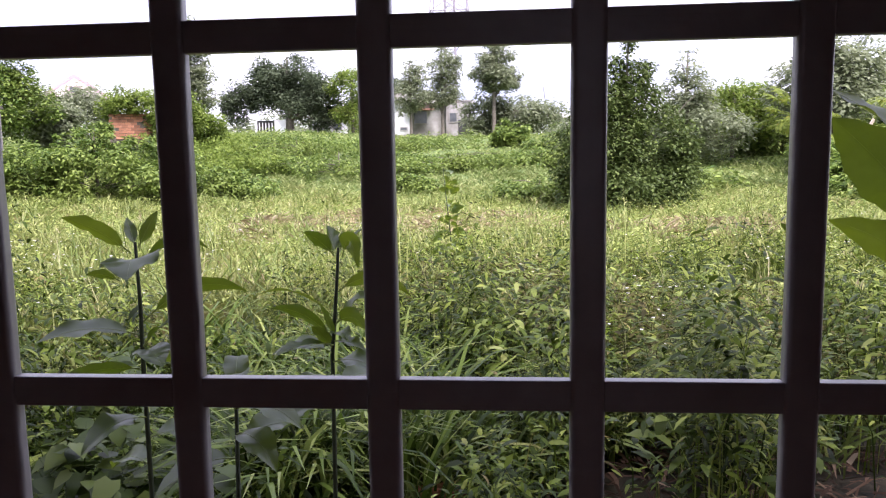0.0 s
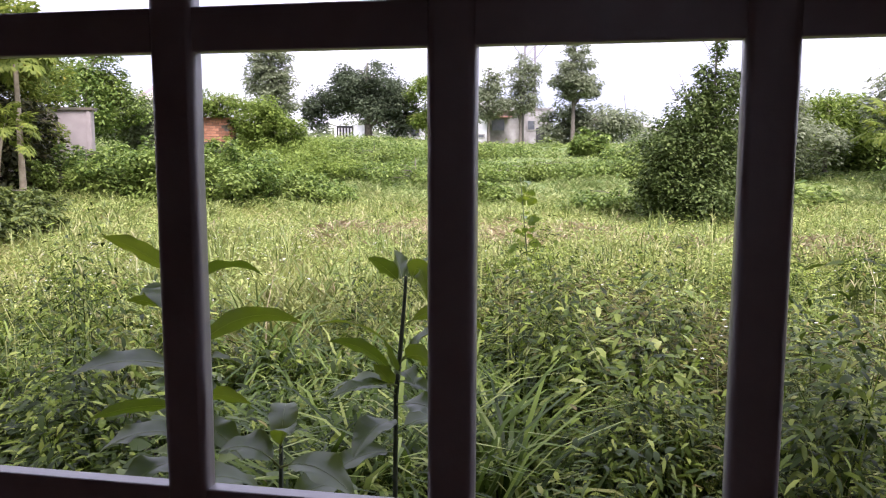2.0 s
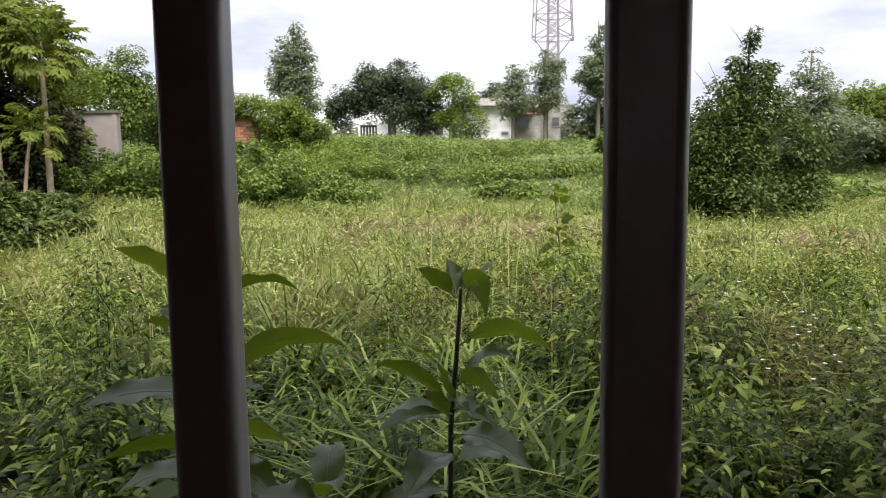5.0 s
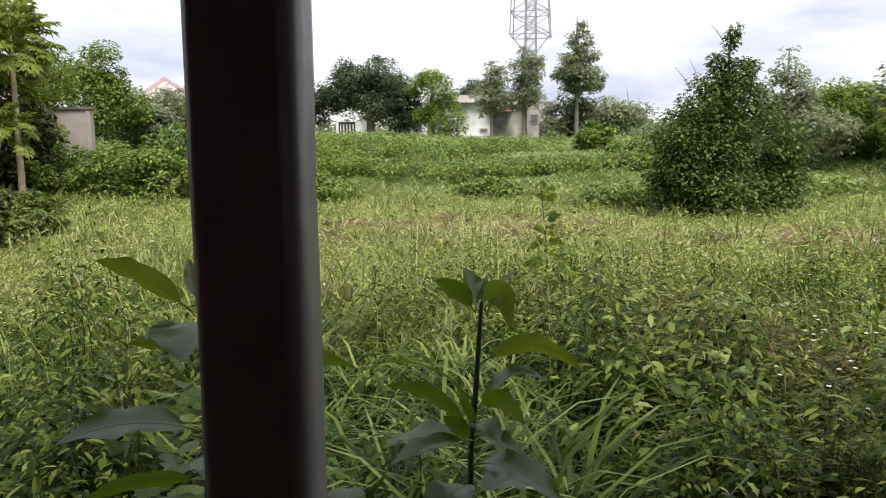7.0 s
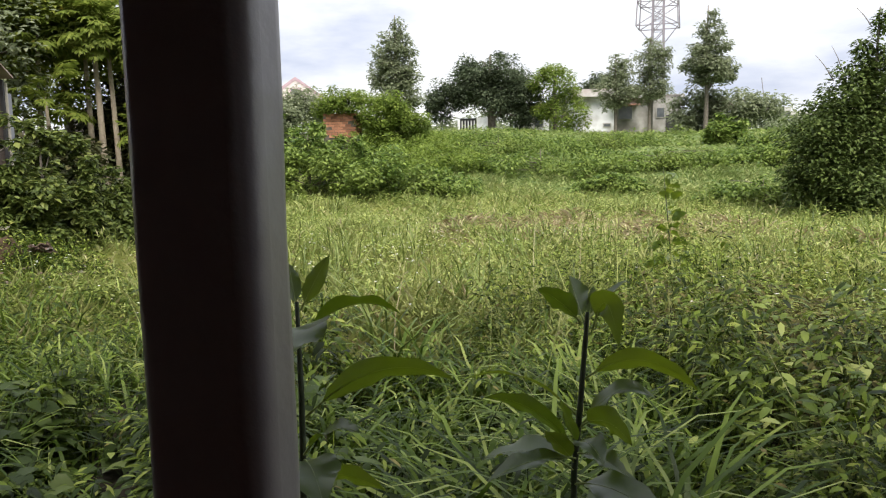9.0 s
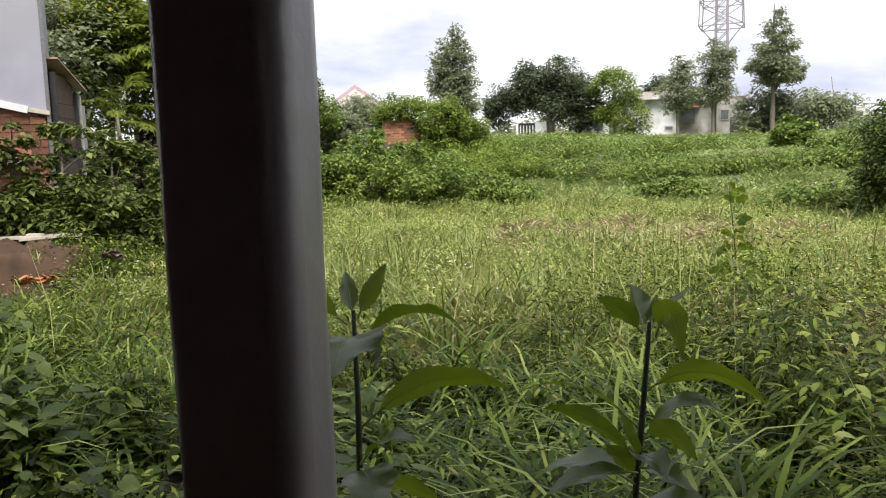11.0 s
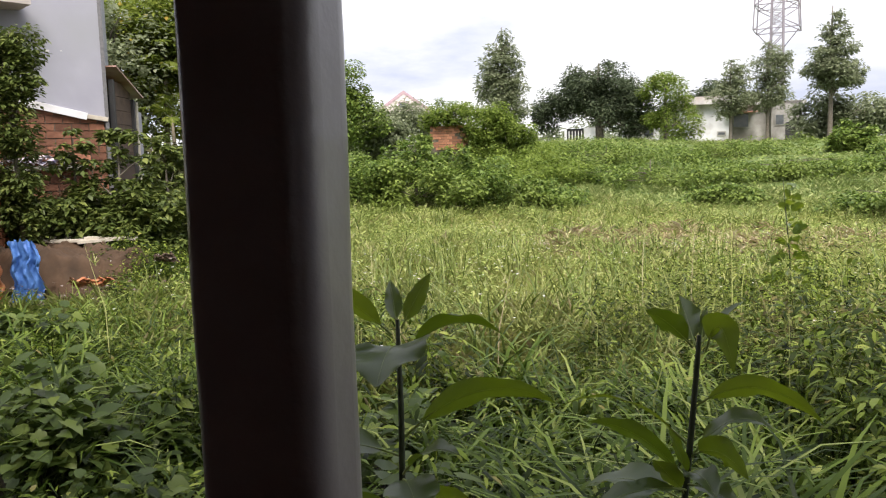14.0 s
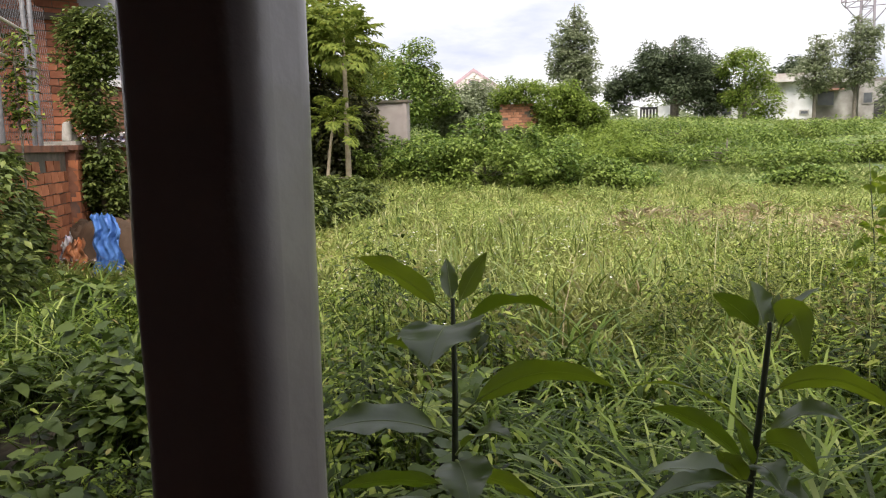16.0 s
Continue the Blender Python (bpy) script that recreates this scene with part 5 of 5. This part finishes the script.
# lattice tower
h = thing("lattice_tower", "tall red and white steel lattice tower", "tower", at=(-6.75, 94.5, gz(-6.75, 94.5)))
braces = []
half = lambda z: .62 - .012 * (z - 13)
for sx in (-1, 1):
    for sy in (-1, 1):
        np_part("leg", *tube([(sx * half(0), sy * half(0), -.3), (sx * half(28), sy * half(28), 28)], (.11, .09), 5), M_TOWER, h)
for i in range(22):
    z0, z1 = i * 1.25, i * 1.25 + 1.25
    a, b = half(z0), half(z1)
    for s in (-1, 1):
        braces += [tube([(-a, s * a, z0), (b, s * b, z1)], (.05, .05), 4), tube([(s * a, -a, z0), (s * b, b, z1)], (.05, .05), 4), tube([(-a, s * a, z0), (a, s * a, z0)], (.03, .03), 4)]
v, f = join(braces)
np_part("bracing", v, f, M_TOWER, h)
cage = []
cw = lambda z: 2.3 - .045 * (z - 13)
for sx in (-1, 1):
    for sy in (-1, 1):
        cage.append(tube([(sx * cw(13), sy * 2, 13.0), (sx * cw(26), sy * 1.5, 26.0)], (.07, .07), 5))
for i in range(5):
    z0, z1 = 13 + i * 2.6, 15.6 + i * 2.6
    for s in (-1, 1):
        cage += [tube([(-cw(z0), s * 2, z0), (0, s * 2, (z0 + z1) / 2), (cw(z0), s * 2, z0)], (.05, .05, .05), 4), tube([(-cw(z1), s * 1.8, z1), (0, s * 1.9, (z0 + z1) / 2), (cw(z1), s * 1.8, z1)], (.05, .05, .05), 4),
                 tube([(-cw(z0), s * 2, z0), (cw(z0), s * 2, z0)], (.05, .05), 4), tube([(s * cw(z0), -2, z0), (s * cw(z0), 2, z0)], (.05, .05), 4)]
v, f = join(cage)
np_part("antenna_frame", v, f, M_TOWER, h)
np_part("strut", *tube([(-2.2, 0, 13.0), (-.6, 0, 11.0)], (.05, .05), 4), M_TOWER, h)
np_part("strut", *tube([(2.2, 0, 13.0), (.6, 0, 11.0)], (.05, .05), 4), M_TOWER, h)

# ---- the yard beyond the brick wall ----
g, w = wall_frame("grey_building", "grey sheet-clad building on a red brick base", "building", (-8.9, 5.49), (-7.96, 6.57), .0)
box_part("core", (0, .02, -.2), (w - .005, 2.99, 2.3), M_MORTAR, g)
bm = bmesh.new()
lo0, lo1 = 2.155, 1.80
cs = [bm.verts.new(p) for yy in (-.03, 3) for p in ((-.02, yy, lo0), (w + .01, yy, lo1), (w + .01, yy, 5.2), (-.02, yy, 5.2))]
for ids in [(0, 1, 2, 3), (7, 6, 5, 4), (0, 4, 5, 1), (1, 5, 6, 2), (2, 6, 7, 3), (3, 7, 4, 0)]:
    bm.faces.new([cs[i] for i in ids])
part("upper_wall", bm, M_SHEET, g, "smooth grey sheet cladding with small holes")
bm = box(bmesh.new(), (0, -.05, 0), (1.25, -.022, .085), .004, Matrix.Translation((0, -.012, 2.13)) @ Matrix.Rotation(radians(13.9), 4, "Y"))
part("flashing", bm, M_WHITE, g, "pale slanting flashing strip")
box_part("ledge", (-.05, -.14, 1.24), (w - .25, -.01, 1.29), M_CEMENT, g)
box_part("corner_strip", (w - .012, -.035, 1.0), (w + .03, .02, 5.2), M_GALV, g)
for x, z, s in [(w - .62, 2.62, .05), (w - .45, 2.64, .02), (w - .66, 2.28, .02), (w - .36, 4.05, .05)]:
    box_part("patch", (x, -.036, z), (x + s, -.0315, z + s * .7), M_WHITE, g, "torn pale hole in the cladding")
bm = box(bmesh.new(), (0, -.045, 0), (.26, -.022, .05), .003, Matrix.Translation((w - .24, -.010, 1.855)) @ Matrix.Rotation(radians(10), 4, "Y"))
part("flashing", bm, M_PALEWOOD, g, "torn cream end of the flashing")
lay_bricks(g, M_BRICKOLD, 0, w - .03, .9, 2.16, .02, 0, 9)
for i in range(7):
    x = .2 + i * .13
    v, f = crown([((0, 0, .06), (.07, .04, .06))], 26, (.06, .13), LEAF, 5)[0]
    o = thing("rag", "crumpled pale rag on a ledge", "rag", "rags on the ledge", at=g.matrix_world @ Vector((x, -.08, 1.30)))
    np_part("cloth", v, f, M_CLOTH, o)

s, w = wall_frame("lean_to", "dark plank lean-to beside the grey building", "shed", (-7.98, 6.66), (-8.62, 7.85), 0)
for i in range(9):
    box_part("plank", (.06, .0, .75 + i * .175), (.66, .03, .92 + i * .175), M_WOOD, s)
bm = box(bmesh.new(), (-.05, -.12, 0), (.86, .8, .018), 0, Matrix.Translation((0, 0, 2.46)) @ Matrix.Rotation(radians(20), 4, "Y"))
part("roof", bm, M_RUST, s, "sagging rusty roof sheet")
for x in (0.02, .66, .76):
    box_part("post", (x, -.04, 0), (x + .05, .02, 2.34 - .3 * x), M_PALEWOOD if x > .7 else M_DARK, s)
box_part("side_sheet", (.84, .02, .5), (1.08, .04, 2.0), M_SHEET, s, "grey sheet panel")
box_part("backing", (.0, .05, 0), (.8, .08, 2.15), M_DARK, s)

b, w = wall_frame("brick_house", "unplastered red brick house behind a wire fence", "house", (-9.53, 2.9), (-8.66, 5.7), 0)
box_part("core", (0, .02, -.2), (w, 3, 3.1), M_MORTAR, b)
lay_bricks(b, M_BRICK, .55, w, 1.25, 3.05, .02, 0, 21)
box_part("eave", (-.2, -.5, 3.1), (w + .25, 3, 3.2), M_ROOF, b, "grey sheet eave")
box_part("beam", (0, -.06, 2.72), (w, .01, 2.8), M_WOOD, b)

gw, w = wall_frame("garden_wall", "low red brick garden wall with mossy mortar", "wall", (-5.2, 2.3), (-7.42, 4.6), 0)
box_part("core", (0, .01, -.2), (w, .12, 1.18), M_MORTAR, gw)
lay_bricks(gw, M_BRICKWALL, 1.0, w, .02, 1.2, .01, .03, 31, .109)
box_part("coping", (0, -.03, 1.18), (w, .15, 1.24), M_BRICKOLD, gw)
box_part("pillar", (w, -.09, -.2), (w + .42, .21, 1.2), M_BRICKOLD, gw)
lay_bricks(gw, M_BRICKWALL, w, w + .42, .02, 1.18, -.09, .0, 37, .109)
box_part("cap", (w - .04, -.13, 1.2), (w + .46, .25, 1.25), M_BRICKOLD, gw)
box_part("cap", (w - .02, -.11, 1.25), (w + .44, .23, 1.29), M_CEMENT, gw)

# wire fence above the garden wall
fn, fw = wall_frame("wire_fence", "chain-link wire fence on thin steel posts", "fence", (-6.2, 3.35), (-7.36, 4.55), 1.24)
for x, lean in [(.95, -.04), (1.12, .02), (.1, 0)]:
    np_part("post", *tube([(x, .06, -.02), (x + lean, .06, 1.5)], (.022, .02), 7), M_GALV, fn, smooth=True)
for z in (.72, 1.02):
    np_part("rail", *tube([(-.1, .05, z + .03), (1.15, .05, z - .02)], (.016, .016), 6), M_PALEWOOD, fn, smooth=True)
wires = []
for i in range(-26, 34):
    for sgn in (1, -1):
        x0 = i * .06
        pts = []
        for k in range(2):
            pts.append((x0 + sgn * k * 1.3 * .8, .055 + .004 * sgn, .02 + 1.3 * k))
        (xa, ya, za), (xb, yb, zb) = pts
        lo, hi = sorted(((0 - xa) / (xb - xa), (1.6 - xa) / (xb - xa)))
        lo, hi = max(lo, 0), min(hi, 1)
        if hi - lo > .05:
            q0 = [xa + (xb - xa) * lo, ya, za + (zb - za) * lo]
            q1 = [xa + (xb - xa) * hi, yb, za + (zb - za) * hi]
            wires.append(tube([q0, q1], (.0016, .0016), 3))
v, f = join(wires)
np_part("wire_mesh", v, f, M_GALV, fn)

# cement pots left on the wall
for x, y, tilt, hh in [(-7.53, 4.70, -4, .19), (-7.60, 4.78, 20, .21)]:
    t = thing("cement_pot", "pale cement cylinder standing on the garden wall", "pot", "cement pots", at=(x, y, 1.288))
    bm = bmesh.new()
    bmesh.ops.create_cone(bm, cap_ends=True, segments=14, radius1=.05, radius2=.043, depth=hh, matrix=Matrix.Translation((0, 0, hh / 2)) @ Matrix.Rotation(radians(tilt), 4, "X"))
    bmesh.ops.bevel(bm, geom=[e for e in bm.edges if len(e.link_faces) == 2 and e.calc_face_angle() > 1], offset=.008, segments=2, affect="EDGES")
    part("body", bm, M_CEMENT, t)

# vines
tree("vine", "tall column of green creeper beside the brick pillar", "vine", (-7.45, 5.0), [((.05, 0, .75), (.3, .2, .35)), ((0, 0, 1.2), (.24, .2, .4)), ((-.03, 0, 1.7), (.26, .2, .45)), ((-.06, 0, 2.15), (.28, .22, .35)), ((-.1, 0, 2.4), (.26, .2, .2)), ((.28, .05, 2.1), (.12, .08, .12)), ((.1, .1, 2.45), (.2, .2, .2))], 11000, (.04, .085), M_HEDGE, .03, 260, 16, fill=.17)
tree("vine", "green creeper hanging over the garden wall", "vine", (-5.6, 2.8), [((0, 0, .45), (.3, .2, .45)), ((-.05, .05, .9), (.3, .2, .25)), ((.4, -.4, .6), (.4, .3, .6))], 6000, (.045, .09), M_HEDGE, .02, 110, 12, fill=.2)
for x, y, zz in [(-6.2, 3.28, .95), (-6.42, 3.52, .55)]:
    tree("vine", "dense green creeper hanging down the brick garden wall", "vine", (x, y), [((0, 0, .45), (.16, .14, .4)), ((-.02, .02, zz), (.17, .15, .28)), ((.05, -.05, .25), (.18, .14, .22))], 3200, (.05, .095), M_HEDGE, .015, 70, 8, fill=.22)
tree("vine", "creeper climbing the wire fence", "vine", (-6.38, 3.57), [((0, 0, 1.5), (.07, .07, .35)), ((-.05, .05, 1.9), (.10, .09, .25))], 700, (.04, .075), M_WEED, .012, 30, 6, fill=.3)

# earth bank, boards, plastic and rubbish by the wall
bx, by = np.meshgrid(np.linspace(-1, 1, 80), np.linspace(-1, 1, 56), indexing="ij")
hgt = .42 * np.clip(1.15 - (bx ** 2 + by ** 2), 0, .55) / .55 + .05 * np.sin(bx * 5 + 2 * by) * np.sin(by * 4 + 1) + .03 * np.sin(bx * 9 - 7 * by) + .012 * np.sin(bx * 17 + by * 13) * np.sin(by * 19 - bx * 7) + .008 * np.sin(bx * 37) * np.sin(by * 33)
hgt = hgt + rng.normal(0, .012, hgt.shape) + .03 * np.sin(bx * 23 + 3 * np.sin(by * 9)) * np.sin(by * 17 + bx * 5)
wx, wy = -6.75 + bx * 1.0 - by * .25, 4.95 + by * .55 + bx * .35
v = np.stack([wx, wy, gz(wx, wy) + hgt - .05], -1).reshape(-1, 3)
k = (np.arange(79)[:, None] * 56 + np.arange(55)[None]).ravel()
f = np.concatenate([np.stack([k, k + 56, k + 57], 1), np.stack([k, k + 57, k + 1], 1)])
tagged(np_part("earth_bank", v, f, M_EARTH, smooth=True), "low bank of bare reddish earth", "earth", kind="structure")
for x, y, z, L, rz, ry in [(-6.55, 5.36, .515, .52, 30, 2), (-6.62, 5.28, .50, .42, 40, -3), (-6.95, 5.22, .495, .6, 24, 0)]:
    t = thing("board", "weathered pale board lying on the earth bank", "board", "boards on the bank", at=(x, y, z))
    bm = box(bmesh.new(), (-L / 2, -.05, -.015), (L / 2, .05, .015), .003, Matrix.Rotation(radians(rz), 4, "Z") @ Matrix.Rotation(radians(ry), 4, "Y"))
    part("plank", bm, M_PALEWOOD, t)


def crumple(name, label, category, x, y, w, h, mat, turn, seed, z=0.0, ragged=.14):
    """A creased hanging sheet of plastic with folds and a torn lower edge."""
    r = np.random.default_rng(seed)
    t = thing(name, label, category, at=(x, y, gz(x, y) + z), turn=turn)
    a, b = np.meshgrid(np.linspace(0, 1, 22), np.linspace(0, 1, 20), indexing="ij")
    p = r.uniform(0, 6, 4)
    top = h * (1 - ragged + ragged * np.sin(3 * a + p[0])) + r.normal(0, .02 * h, a.shape)
    yy = r.normal(0, .026 * w, a.shape) + .11 * w * np.sin(15 * a + p[1] + 2 * b) * (.3 + .7 * b) + .07 * w * np.sin(23 * a + 5 * b + p[2]) + .35 * w * (1 - b) ** 2 - .4 * w * np.clip(.2 - b, 0, 1)
    v = np.stack([(a - .5) * w * (1 + .25 * (1 - b)) + .015 * np.sin(14 * b + p[3]), yy, b * top + .012 * np.sin(30 * a)], -1).reshape(-1, 3)
    k = (np.arange(21)[:, None] * 20 + np.arange(19)[None]).ravel()
    f = np.concatenate([np.stack([k, k + 20, k + 21], 1), np.stack([k, k + 21, k + 1], 1)])
    np_part("sheet", np.concatenate([v, v + (0, .004, 0)]), np.concatenate([f, f[:, ::-1] + len(v)]), mat, t)
    return t


crumple("plastic_sheet", "crumpled blue plastic sheet against the wall", "plastic sheet", -6.23, 4.18, .22, .55, M_BLUE, 38, 3, .03, .02)
crumple("plastic_bag", "crumpled orange plastic bag", "plastic bag", -6.42, 3.98, .17, .36, M_ORANGE, 60, 4)
crumple("plastic_bag", "small pale blue plastic bag", "plastic bag", -6.5, 3.95, .12, .42, M_CLOTH, 20, 5)
crumple("plastic_bag", "flattened orange plastic bag in the weeds", "plastic bag", -5.6, 4.35, .35, .10, M_ORANGE, 30, 6, .22)
crumple("plastic_bag", "faded plastic bag in the weeds", "plastic bag", -5.45, 5.0, .2, .10, M_SCRAP, 10, 7, .3)
crumple("plastic_bag", "grey plastic scrap on the littered ground", "plastic bag", .66, 2.42, .12, .07, M_CLOTH, 20, 8)
dx, dy = rng.uniform(-6.5, -5.0, 420), rng.uniform(3.3, 5.4, 420)
v, f = scatter(LEAF, np.stack([dx, dy, gz(dx, dy) + rng.uniform(.03, .2, 420)], 1), rng.uniform(0, 6.28, 420), rng.uniform(-.2, .5, 420), rng.uniform(.025, .08, 420), rng.uniform(.02, .045, 420))
tagged(np_part("rubbish", v, f, M_SCRAP), "faded scraps of rubbish among the weeds", "rubbish", kind="stuff")

weeds("bank_weeds", "weeds growing over the earth bank", 1700, 14, (-7.6, -5.2, 4.1, 5.6), (.2, .48), (.035, .075), M_WEED, LEAF2, clump=.1)
for x, y, rz in [(.07, 1.72, 20), (-.35, 1.62, 65)]:
    t = thing("broken_brick", "broken orange brick lying in the weeds", "brick", "loose bricks", at=(x, y, gz(x, y)), turn=rz)
    bm = box(bmesh.new(), (-.08, -.04, 0), (.08, .04, .075), .006)
    for vt in bm.verts:
        vt.co += Vector(rng.uniform(-.006, .006, 3))
    part("block", bm, M_BRICK, t)
